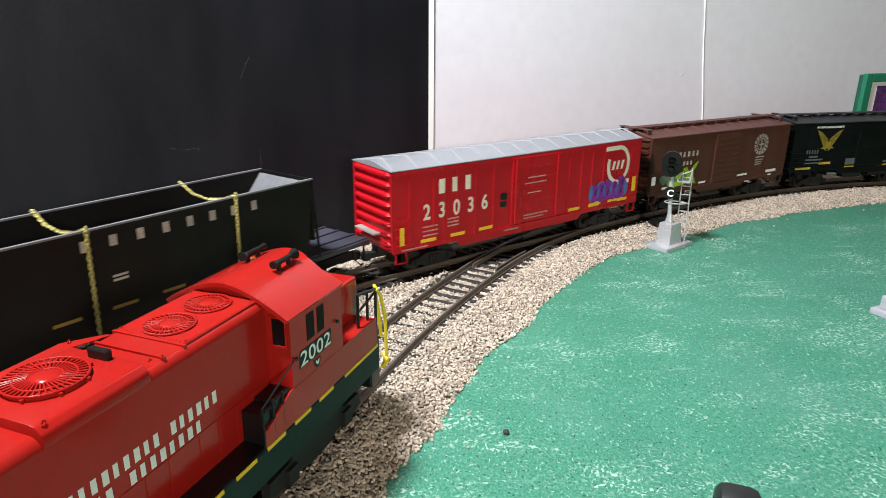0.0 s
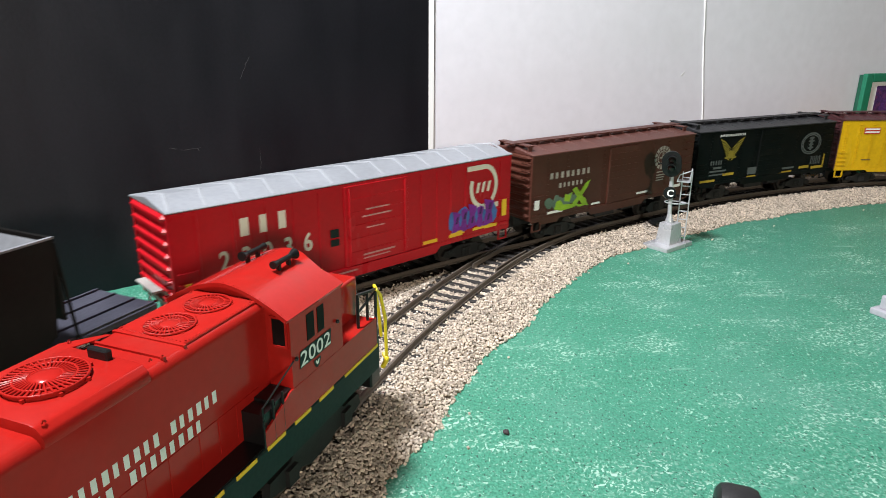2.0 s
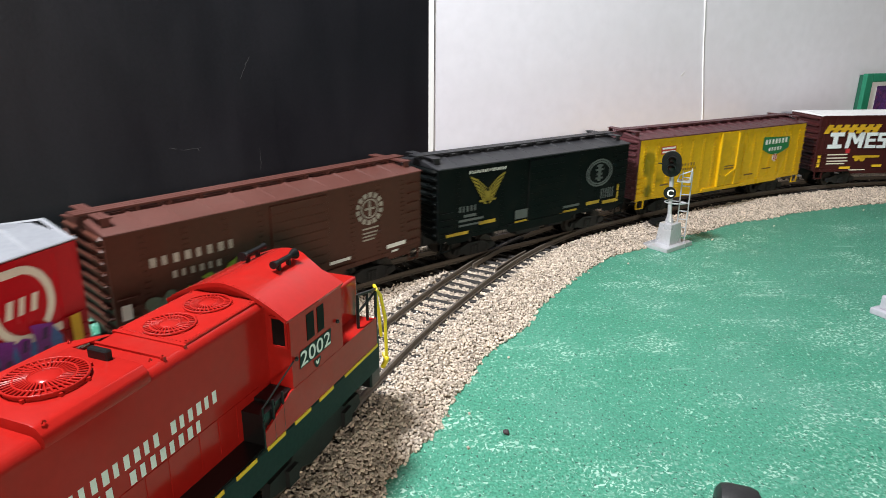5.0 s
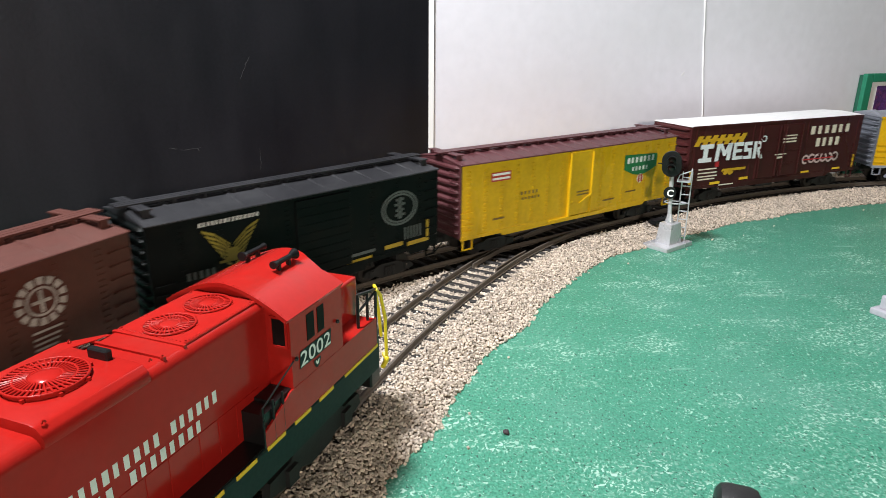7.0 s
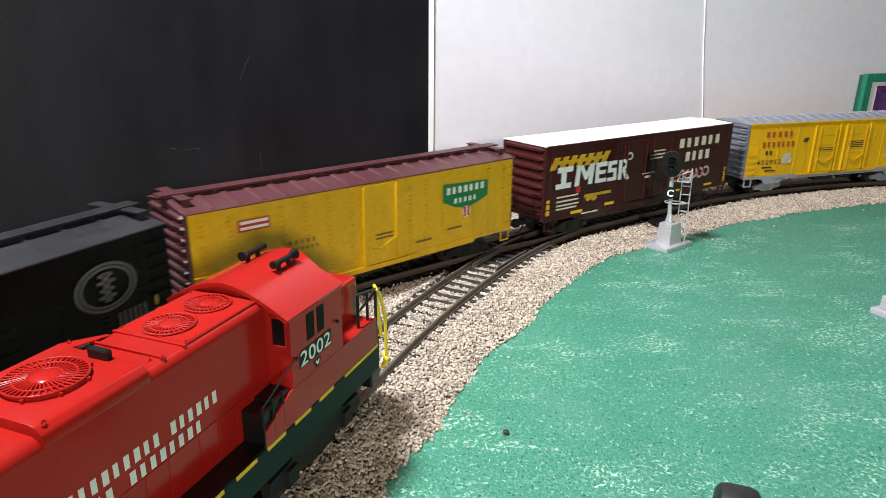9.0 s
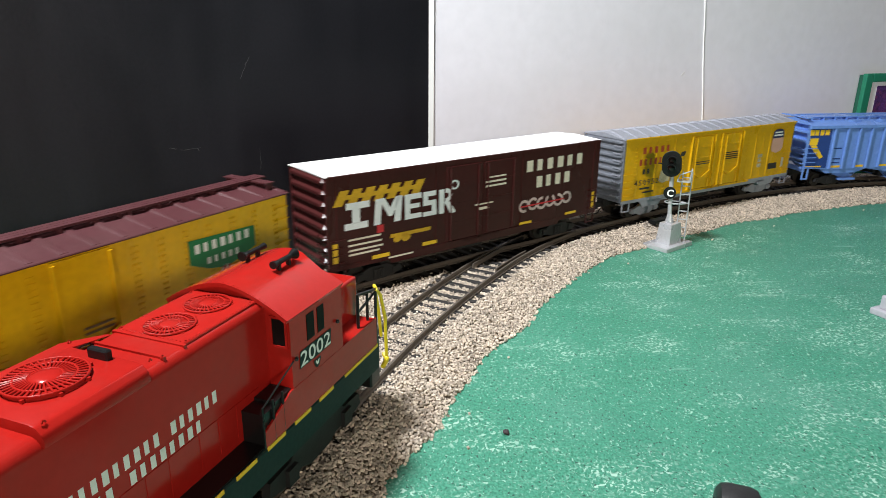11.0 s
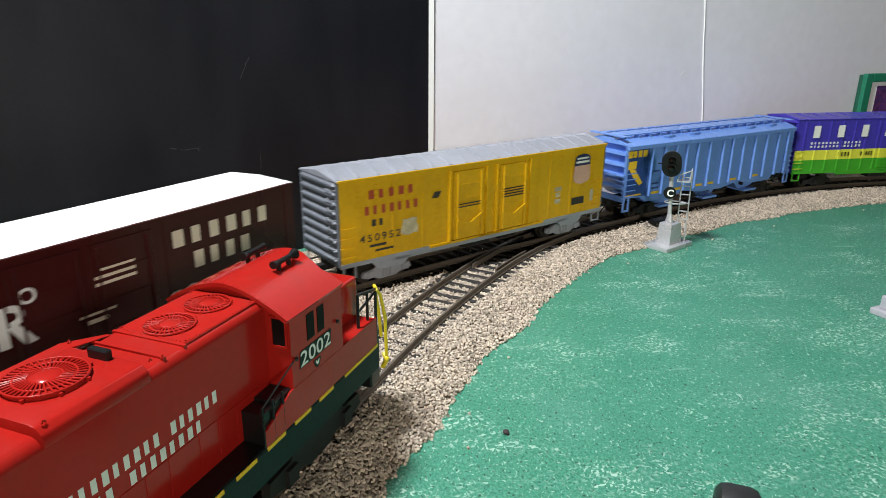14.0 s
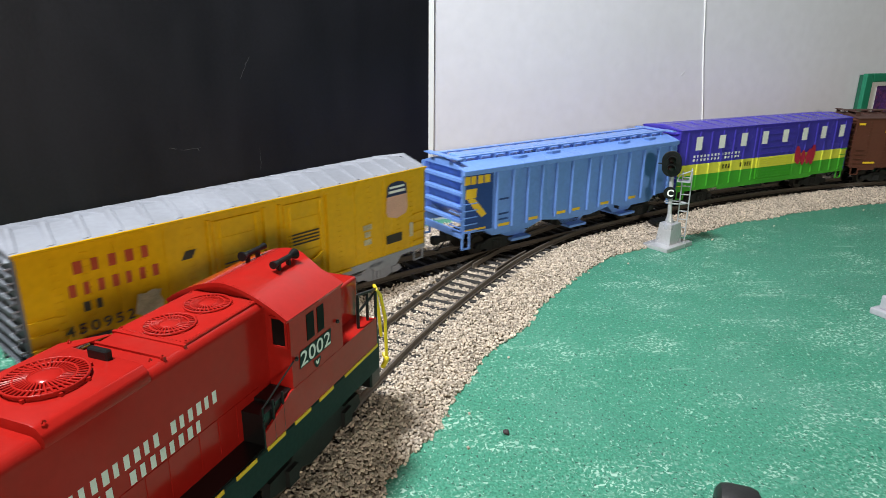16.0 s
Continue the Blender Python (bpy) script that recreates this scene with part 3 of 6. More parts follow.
def car_end(car, L, e, sill, eave, peak, mat, ribs=8, label=""):
    """Corrugated steel end of a boxcar."""
    bm = B()
    w = CARW / 2
    prism(bm, [(-w, sill), (w, sill), (w, eave), (0, peak), (-w, eave)], e * (L / 2 - 1.0), e * (L / 2), "x")
    panel = part("end_panel", bm, mat, car, label)
    for i in range(ribs):
        bm = B()
        z = sill + (i + 0.7) * (eave - sill) / ribs
        hgt = (eave - sill) / ribs * 0.36
        prof = [(-w + 1.0, z), (-w + 3.2, z - hgt), (w - 3.2, z - hgt), (w - 1.0, z), (w - 3.2, z + hgt * 0.8), (-w + 3.2, z + hgt * 0.8)]
        lo = [bm.verts.new(Vector((e * L / 2, p[0], p[1])) * MM) for p in prof]
        hi = [bm.verts.new(Vector((e * (L / 2 + 1.3), p[0] * 0.93, z + (p[1] - z) * 0.35)) * MM) for p in prof]
        bm.faces.new(hi)
        for k in range(6):
            bm.faces.new((lo[k], lo[(k + 1) % 6], hi[(k + 1) % 6], hi[k]))
        part("end_rib", bm, mat, panel)
    return panel


def ladder(car, x0, x1, z0, z1, rungs, y, mat, name="ladder"):
    bm = B()
    for i in range(rungs):
        z = z0 + (z1 - z0) * (i + 0.5) / rungs
        box(bm, x0, x1, y - 1.0, y - 0.6, z - 0.25, z + 0.25)
        for x in (x0, x1 - 0.4):
            box(bm, x, x + 0.4, y - 1.0, y, z - 0.25, z + 0.25)
    return part(name, bm, mat, car)


def end_ladder(car, L, e, y0, y1, z0, z1, rungs, mat):
    bm = B()
    for i in range(rungs):
        z = z0 + (z1 - z0) * (i + 0.5) / rungs
        x = e * (L / 2 + 1.6)
        box(bm, min(x, x + e * 0.4), max(x, x + e * 0.4), y0, y1, z - 0.25, z + 0.25)
        for y in (y0, y1 - 0.4):
            box(bm, min(e * L / 2, x), max(e * L / 2, x), y, y + 0.4, z - 0.25, z + 0.25)
    return part("end_ladder", bm, mat, car)


def box_body(car, L, sill, eave, mat, label=""):
    bm = B()
    w = CARW / 2
    box(bm, -L / 2 + 0.4, L / 2 - 0.4, -w, w, sill, eave)
    bevel(bm, 0.35, 2)
    return part("body", bm, mat, car, label)


def pitched_roof(car, L, eave, peak, mat, ribs, rib_w=1.1, rib_h=0.55, diagonal=0.0, over=0.5, label="", cap=None):
    """Low pitched roof with raised seams and an eave lip."""
    w = CARW / 2 + over
    roof = B()
    prism(roof, [(-w, eave - 0.7), (w, eave - 0.7), (w, eave), (0, peak), (-w, eave)], -L / 2 - 0.3, L / 2 + 0.3, "x")
    bevel(roof, 0.25, 1, 60)
    ob = part("roof", roof, mat, car, label)
    for i in range(ribs + 1):
        x = -L / 2 + 1.2 + (L - 2.4) * i / ribs
        bm = B()
        for e in (-1, 1):
            pts = [(x - rib_w / 2, e * (w - 1.3), eave + 0.02), (x + rib_w / 2, e * (w - 1.3), eave + 0.02),
                   (x + rib_w / 2 + diagonal, 0, peak - 0.05), (x - rib_w / 2 + diagonal, 0, peak - 0.05)]
            low = [bm.verts.new(Vector(p) * MM) for p in pts]
            cx = sum(p[0] for p in pts[:2]) / 2
            top = [bm.verts.new(Vector((p[0] * 0.5 + (cx + (diagonal if abs(p[1]) < 0.1 else 0)) * 0.5, p[1], p[2] + (rib_h if abs(p[1]) < 0.1 else rib_h * 0.35))) * MM) for p in pts]
            bm.faces.new(top)
            for k in range(4):
                bm.faces.new((low[k], low[(k + 1) % 4], top[(k + 1) % 4], top[k]))
        part("seam_cap", bm, cap or mat, ob)
    return ob


def roof_walk(car, L, peak, mat):
    """Running board of planks along the ridge, with corner platforms."""
    bm = B()
    z = peak + 1.2
    for k in (-1, 0, 1):
        box(bm, -L / 2 - 3, L / 2 + 3, k * 2.3 - 1.05, k * 2.3 + 1.05, z, z + 0.7)
    rw = part("running_board", bm, mat, car)
    for i in range(int(L // 12)):
        x = -L / 2 + 6 + i * 12
        bm = B()
        box(bm, x - 0.5, x + 0.5, -3.4, 3.4, peak - 0.6, z)
        part("saddle", bm, mat, rw)
    for e in (-1, 1):
        for s in (-1, 1):
            bm = B()
            x = e * (L / 2 - 3.5)
            for k in (0, 1):
                box(bm, x - 2.2 + k * 2.3, x - 0.1 + k * 2.3, min(s * 3.5, s * 12.5), max(s * 3.5, s * 12.5), z - 0.2, z + 0.3)
            box(bm, x - 1.6, x + 1.6, min(s * 11.2, s * 11.8), max(s * 11.2, s * 11.8), peak - 3.2, z)
            part("platform", bm, mat, rw)
    return rw


def sill_rail(car, L, sill, mat, drop=(), steps=True):
    """Side sill with deeper middle, and corner stirrup steps, both sides."""
    w = CARW / 2
    for s in (-1, 1):
        bm = B()
        y0, y1 = sorted((s * (w - 0.6), s * (w + 0.25)))
        box(bm, -L / 2 + 0.6, L / 2 - 0.6, y0, y1, sill - 0.9, sill + 1.1)
        for a, b, d in drop:
            prism(bm, [(a, sill - 0.8), (a + d, sill - 0.8 - d), (b - d, sill - 0.8 - d), (b, sill - 0.8)], y0 + 0.05, y1 - 0.05, "y")
        part("side_sill", bm, mat, car)
        if steps:
            for e in (-1, 1):
                bm = B()
                x = e * (L / 2 - 5)
                for q in (-3, 3):
                    box(bm, x + q - 0.35, x + q + 0.35, y0, y0 + 0.7, sill - 6, sill)
                box(bm, x - 3.3, x + 3.3, y0, y0 + 0.7, sill - 6.4, sill - 5.7)
                part("stirrup_step", bm, mat, car)


def rib_row(car, xs, z0, z1, mat, width=1.3, proud=0.4, name="side_post"):
    for x in xs:
        for s in (-1, 1):
            bm = B()
            y0, y1 = sorted((s * (CARW / 2 - 0.2), s * (CARW / 2 + proud)))
            prism(bm, [(x - width / 2, y0 if s > 0 else y1), (x + width / 2, y0 if s > 0 else y1), (x + width * 0.3, y1 if s > 0 else y0), (x - width * 0.3, y1 if s > 0 else y0)], z0, z1, "z")
            part(name, bm, mat, car)


def rivet_columns(car, xs, z0, z1, n, mat, size=0.35):
    bm = B()
    y = -CARW / 2
    for x in xs:
        for i in range(n):
            z = z0 + (z1 - z0) * (i + 0.5) / n
            for dx in (-0.7, 0.7):
                box(bm, x + dx - size, x + dx + size, y - 0.36, y + 0.1, z - size * 0.8, z + size * 0.8)
    tagged(part("rivets", bm, mat, car), kind="stuff")


def door(car, x0, x1, z0, z1, mat, proud=0.7, lines=5, bars=True, label=""):
    y = -CARW / 2
    bm = B()
    box(bm, x0, x1, y - proud, y + 0.2, z0, z1)
    bevel(bm, 0.2, 1)
    d = part("door", bm, mat, car, label)
    for i in range(1, lines):
        z = z0 + (z1 - z0) * i / lines
        bm = B()
        box(bm, x0 + 1, x1 - 1, y - proud - 0.25, y - proud + 0.1, z - 0.3, z + 0.3)
        part("batten", bm, mat, d)
    if bars:
        for x in (x0 + 2.2, x1 - 2.2):
            bm = B()
            cyl(bm, (x, y - proud - 0.6, z0 + 0.5), (x, y - proud - 0.6, z1 - 1), 0.35, 6)
            part("lock_rod", bm, mat, d)
    bm = B()
    box(bm, x0 - 14, x1 + 14, y - proud - 0.2, y + 0.1, z0 - 1.4, z0 - 0.2)
    part("door_track", bm, mat, car)
    return d


YS = -CARW / 2 - 0.42   # plane of the markings


def islands(bm):
    """The separate pieces of a bmesh, each as a new bmesh, largest first."""
    bm.verts.index_update()
    seen, out = set(), []
    for v in bm.verts:
        if v.index in seen:
            continue
        todo, verts = [v], []
        seen.add(v.index)
        while todo:
            q = todo.pop()
            verts.append(q)
            for e in q.link_edges:
                o = e.other_vert(q)
                if o.index not in seen:
                    seen.add(o.index)
                    todo.append(o)
        piece = bmesh.new()
        made = {q.index: piece.verts.new(q.co) for q in verts}
        for f in {f for q in verts for f in q.link_faces}:
            piece.faces.new([made[q.index] for q in f.verts])
        out.append(piece)
    bm.free()
    return sorted(out, key=lambda p: -len(p.verts))


def marks(car, mat, draw, name="marking", label=""):
    """Painted marks; each separate stroke or character is a piece of its own."""
    bm = B()
    draw(bm)
    for piece in islands(bm):
        part(name, piece, mat, car, label)


M_PALE_RED = material("worn_pink_lettering", (0.52, 0.25, 0.24), 0.6, vary=0.45, scale=2500, bump=0)


def boxcar_red():
    L, sill, eave, peak = 180.3, 14.0, 53.4, 56.0
    red = material("boxcar_red", (0.43, 0.006, 0.013), 0.26, spec=0.26, vary=0.10, scale=250, dirt=0.12, streak=(1, 1, 0.3))
    silver = material("roof_silver", (0.27, 0.28, 0.31), 0.45, metal=0.15, vary=0.12, scale=250, dirt=0.25, dirt_colour=(0.3, 0.3, 0.32))
    car = thing("boxcar", "bright red steel boxcar with silver roof and graffiti", "boxcar", "cars of the freight train")
    box_body(car, L, sill, eave, red)
    # seam caps paler than the roof: highlights painted into their colour
    pitched_roof(car, L, eave, peak, silver, 13, 2.0, 0.55, diagonal=5.0, label="silver ribbed roof", cap=material("seam_highlight", (0.31, 0.32, 0.35), 0.4, metal=0.1, vary=0.1, scale=300))
    for e in (-1, 1):
        car_end(car, L, e, sill, eave - 1.0, peak - 1.6, red, 8)
    sill_rail(car, L, sill, red, drop=((-52, 40, 3.0),))
    rib_row(car, [-80, -66, -52, -40, -28, 28, 38, 47, 57, 82], sill + 1, eave - 2.2, red, 1.6, 0.4)
    bm = B()
    box(bm, -L / 2 + 0.5, L / 2 - 0.5, -CARW / 2 - 0.5, -CARW / 2 + 0.2, eave - 2.4, eave - 0.8)
    part("top_chord", bm, red, car)
    door(car, -16, 19, 15.5, 51.5, red, 0.75, 6)
    ladder(car, -88.5, -81, 15, 32, 4, -CARW / 2, red)
    ladder(car, 81, 88.5, 15, 32, 4, -CARW / 2, red)
    end_ladder(car, L, -1, -16.5, -10, 14, 30, 4, red)
    bm = B()
    box(bm, -L / 2 - 5, -L / 2 - 0.5, -9, 9, 21.5, 22.3)
    part("crossover_platform", bm, material("galvanised_step", (0.42, 0.40, 0.38), 0.5, metal=0.4, vary=0.2, scale=700), car, "grey metal end platform")
    marks(car, M_CREAM, lambda b: letter_blocks(b, 3, -63.4, -39.0, 39.4, 46.6, YS, 0.27, 0.66), "company_initial")
    marks(car, M_CREAM, lambda b: text_to(b, "23036", -72.7, -32.3, 27.6, 35.0, YS, 2.1, embolden=0.022), "car_number")

    def logo(b):
        ring(b, 69.5, 39.0, 10.2, 11.5, 2.4, YS, -48, 90)
        ring(b, 69.5, 39.0, 10.2, 11.5, 2.4, YS, 158, 272)
        bar(b, 57.5, 70, 47.9, 50.5, YS)
        bar(b, 69.0, 80.5, 26.8, 29.4, YS)
        letter_blocks(b, 3, 63.6, 75.4, 36.2, 41.4, YS - 0.03, 0.3, 0.78, 0.25)
    marks(car, M_CREAM, logo, "company_emblem")
    marks(car, M_YEL, lambda b: [bar(b, x, x + 9, 16.2, 17.9, YS) for x in (-74, -56, -37.5, 28.5, 45.5, 71)] + [bar(b, -86.5, -84, 17, 26, YS - 0.6), bar(b, 83, 86.5, 21, 30, YS - 0.6)], "yellow_marking")
    marks(car, M_PALE_RED, lambda b: [bar(b, -73, -64, z, z + 0.7, YS) for z in (19.2, 21.4, 23.6)] + [bar(b, -58, -51, z, z + 0.8, YS) for z in (21.8, 23.6, 25.4)]
          + [bar(b, -5, 8, 39.8, 40.5, YS - 0.6), bar(b, -7, 9, 36.8, 37.5, YS - 0.6), bar(b, -5, 5, 31.5, 32.1, YS - 0.6), bar(b, -7, 11, 19.2, 20.0, YS - 0.6), bar(b, -7, 8, 17.6, 18.2, YS - 0.6)]
          + [bar(b, -85, -70, 14.0, 14.7, YS), bar(b, -20, -10, 12.9, 13.7, YS)], "small_lettering")
    marks(car, M_BLACK, lambda b: [bar(b, -23.5, -19, 26.5, 29.5, YS), bar(b, -23.5, -19, 30.3, 34.0, YS)], "data_plate")
    purple = material("graffiti_purple", (0.20, 0.014, 0.28), 0.5, vary=0.3, scale=800)
    sky = material("graffiti_blue", (0.06, 0.16, 0.45), 0.5, vary=0.3, scale=800)
    marks(car, sky, lambda b: scribble(b, 46.5, 78.5, 17.6, 31.6, YS, 3, 6, 0.62), "graffiti")
    marks(car, M_YEL, lambda b: [bar(b, 46.5, 56, 17.0, 18.8, YS - 0.08, 0.2), bar(b, 62, 76, 16.8, 18.3, YS - 0.08, 0.3)], "graffiti")

    def tag(b):
        for i, (x, z0, z1, w) in enumerate(((47.5, 19.0, 28.6, 5.2), (53.4, 18.2, 30.0, 4.4), (58.4, 19.2, 30.8, 5.6), (64.6, 18.4, 29.4, 4.8), (69.8, 18.8, 31.4, 6.6))):
            k = 1.1 if i % 2 else -0.8
            x, w = x - 0.5, w * 1.16
            flat(b, [(x, z0 + k), (x + w * 0.5, z0 - 0.6), (x + w, z0 + 0.4), (x + w * 0.82, (z0 + z1) / 2), (x + w * 1.05, z1 - 1.2), (x + w * 0.55, z1), (x + w * 0.1, z1 - k), (x + w * 0.26, (z0 + z1) / 2)], YS - 0.16)
    marks(car, purple, tag, "graffiti")
    dusk = material("graffiti_dusk", (0.03, 0.006, 0.07), 0.5, vary=0.3, scale=800)
    marks(car, dusk, lambda b: [bar(b, x, x + 1.3, z, z + 3.4, YS - 0.24, 0.25) for x, z in ((49.6, 22.6), (55.2, 24.2), (60.6, 21.2), (66.4, 25.0), (72.4, 20.6), (73.2, 26.4))], "graffiti")
    register(car, L, 0.0, running_gear(car, L, sill))
    return car


def boxcar_old(L, off, eave, body, roof, label, draw):
    """Forty-foot riveted boxcar with a running board."""
    sill, peak = 14.5, eave + 2.6
    car = thing("boxcar", label, "boxcar", "cars of the freight train")
    box_body(car, L, sill, eave, body)
    pitched_roof(car, L, eave, peak, roof, 11, 1.8, 0.55, diagonal=0.0, over=0.9)
    roof_walk(car, L, peak, roof)
    for e in (-1, 1):
        car_end(car, L, e, sill, eave - 0.8, peak - 1.4, body, 9)
    sill_rail(car, L, sill, body, drop=((-66, -50, 2), (-26, 26, 2.6), (50, 66, 2)))
    rivet_columns(car, [x for x in np.linspace(-L / 2 + 12, L / 2 - 12, 9) if abs(x) > 14], sill + 2, eave - 2, 16, body, 0.28)
    door(car, -11, 16.5, 16.2, eave - 2.0, body, 0.9, 9, False)
    ladder(car, L / 2 - 8.5, L / 2 - 1.5, 16, eave - 3, 7, -CARW / 2, body)
    ladder(car, -L / 2 + 1.5, -L / 2 + 8.5, 16, 30, 4, -CARW / 2, body)
    end_ladder(car, L, -1, -16.5, -10, 15, eave - 2, 8, body)
    bm = B()
    cyl(bm, (-L / 2 - 3.0, 6, eave - 5), (-L / 2 - 3.6, 6, eave - 5), 3.2, 16)
    cyl(bm, (-L / 2, 6, eave - 5), (-L / 2 - 3.4, 6, eave - 5), 0.5, 6)
    part("brake_wheel", bm, roof, car)
    draw(car)
    register(car, L, off, running_gear(car, L, sill))
    return car


def boxcar_brown():
    brown = material("boxcar_brown", (0.076, 0.026, 0.018), 0.36, spec=0.22, vary=0.14, scale=250, dirt=0.15, streak=(1, 1, 0.3))
    roof = material("roof_brown", (0.090, 0.028, 0.021), 0.55, vary=0.14, scale=250, dirt=0.15)

    def draw(car):
        marks(car, M_FADED, lambda b: letter_blocks(b, 8, -59.5, -25.5, 36.8, 40.2, YS, 0.24, 0.8), "company_name")
        marks(car, M_FADED, lambda b: letter_blocks(b, 6, -52, -31.5, 31.2, 33.8, YS, 0.3, 0.75), "car_number")

        def emblem(b):
            for i in range(14):
                ring(b, 40, 38.8, 8.0, 7.4, 2.3, YS, i * 25.7, i * 25.7 + 18, 6)
            ring(b, 40, 38.8, 4.9, 4.5, 0.7, YS)
            bar(b, 37.0, 43.0, 38.3, 39.3, YS)
            bar(b, 39.4, 40.6, 35.4, 42.2, YS)
            for i, z in enumerate((29.4, 27.4, 25.8, 24.2)):
                bar(b, 35.5, 45 - i * 0.8, z, z + 0.7, YS)
        marks(car, M_FADED, emblem, "company_emblem")
        marks(car, M_WHITE, lambda b: [bar(b, -73 + 2, -69.5 + 2, 21, 26.4, YS - 0.7), bar(b, 16.5, 28, 17.9, 19.3, YS), bar(b, 50, 62, 17.4, 19.3, YS), bar(b, -60, -48, 17.0, 18.4, YS), bar(b, -24, -17, 17.2, 18.4, YS), bar(b, 53, 57, 15.0, 16.0, YS)], "white_marking")
        marks(car, material("graffiti_grey_green", (0.10, 0.15, 0.11), 0.5, vary=0.4, scale=800), lambda b: scribble(b, -61, -36, 18.6, 28.0, YS, 21, 6, 0.8), "graffiti")

        def cross(b):
            flat(b, [(-42, 19.0), (-38.6, 18.2), (-28.4, 29.4), (-26.6, 33.0), (-30.0, 31.6)], YS - 0.16)
            flat(b, [(-41.6, 29.0), (-38.0, 30.0), (-28.8, 20.2), (-27.0, 17.6), (-32.0, 18.6)], YS - 0.2)
            ring(b, -33.5, 20.6, 4.6, 2.8, 1.3, YS - 0.24)
            flat(b, [(-55, 19.2), (-50, 17.6), (-40, 18.0), (-41.5, 20.4), (-48, 21.0), (-50.5, 24.0), (-53.6, 23.4)], YS - 0.14)
            flat(b, [(-47.5, 23.0), (-43, 22.0), (-41, 27.4), (-44, 26.0), (-46.8, 27.2)], YS - 0.14)
        marks(car, material("graffiti_lime", (0.24, 0.40, 0.015), 0.5, vary=0.3, scale=800), cross, "graffiti")
    return boxcar_old(145.5, 0.1779, 51.4, brown, roof, "brown riveted boxcar with running board and green graffiti", draw)


def boxcar_green():
    green = material("boxcar_dark_green", (0.0035, 0.0048, 0.0050), 0.45, spec=0.10, vary=0.15, scale=250, dirt=0.1)
    roof = material("roof_black", (0.016, 0.016, 0.019), 0.5, vary=0.2, scale=250, dirt=0.2, dirt_colour=(0.06, 0.06, 0.06))
    gold = material("gold_marking", (0.26, 0.20, 0.02), 0.55, vary=0.25, scale=900)
    grey = material("grey_emblem", (0.09, 0.10, 0.10), 0.55, vary=0.2, scale=900)

    def draw(car):
        def wings(b):
            for e in (-1, 1):
                for i in range(7):
                    z = 45 - i * 2.0
                    reach = 11.8 - i * 1.25
                    flat(b, [(-39.5 + e * 0.6, z - 7.6 + 0.7 * i), (-39.5 + e * 1.0, z - 6.6 + 0.7 * i), (-39.5 + e * reach * 0.6, z - 1.6), (-39.5 + e * reach, z + 0.4), (-39.5 + e * (reach - 0.8), z - 1.0), (-39.5 + e * reach * 0.55, z - 2.8)], YS)
            bar(b, -42, -37, 31.2, 36.5, YS)
            bar(b, -45, -34, 31.2, 32.2, YS)
        marks(car, gold, wings, "winged_emblem")
        marks(car, M_WHITE, lambda b: letter_blocks(b, 15, -52, -27, 46.6, 48.2, YS, 0.3, 0.75, 0.2), "slogan")

        def emblem(b):
            ring(b, 45.4, 36.0, 11.3, 8.2, 1.0, YS)
            ring(b, 45.4, 36.0, 9.6, 6.9, 0.9, YS)
            for z, w in ((39.5, 5), (37.2, 6.5), (34.6, 5), (32.2, 6)):
                bar(b, 45.4 - w / 2, 45.4 + w / 2, z, z + 1.2, YS)
            bar(b, 44.2, 46.6, 31, 41, YS)
        marks(car, grey, emblem, "company_emblem")
        marks(car, material("dulled_gold", (0.42, 0.28, 0.02), 0.6, vary=0.3, scale=1000, bump=0), lambda b: [bar(b, 13.5, 28, 15.6, 17.2, YS), bar(b, 35.8, 47, 17.6, 19.6, YS), bar(b, 50, 64, 16.4, 18.4, YS), bar(b, 62.5, 64, 18.4, 27, YS), bar(b, -66, -52, 15.8, 17.4, YS), bar(b, -45, -34, 19.2, 21, YS), bar(b, -20, -10, 15.8, 17, YS)], "yellow_marking")
        marks(car, grey, lambda b: [bar(b, 14, 30, 18.6, 20, YS), letter_blocks(b, 6, 48, 60, 20, 26, YS, 0.25, 0.7), bar(b, -58, -42, 22.4, 23.6, YS), bar(b, -58, -42, 20, 21, YS), letter_blocks(b, 5, -58, -46, 27.5, 30.5, YS), bar(b, -20, -10, 18, 23, YS), bar(b, -55, -47, 24.6, 26, YS)], "small_lettering")
    return boxcar_old(141.4, 0.3332, 51.0, green, roof, "very dark green boxcar with black roof and gold wings", draw)


def boxcar_brown_tail():
    brown = material("boxcar_umber", (0.10, 0.035, 0.022), 0.5, spec=0.22, vary=0.14, scale=250, dirt=0.15)
    roof = material("roof_umber", (0.08, 0.035, 0.028), 0.55, vary=0.14, scale=250, dirt=0.15)

    def draw(car):
        marks(car, M_YEL, lambda b: [letter_blocks(b, 8, -48, -14, 41, 45, YS, 0.24, 0.8), letter_blocks(b, 6, -40, -16, 34.5, 37.5, YS, 0.3, 0.75), bar(b, -62, -52, 17, 18.4, YS), bar(b, -40, -28, 19, 24, YS), bar(b, -71, -66, 47, 48.6, YS)], "yellow_lettering")
    return boxcar_old(145.0, 1.2961 + 0.0891 + 0.012 + 0.0725, 52.5, brown, roof, "dull brown boxcar with small yellow lettering", draw)


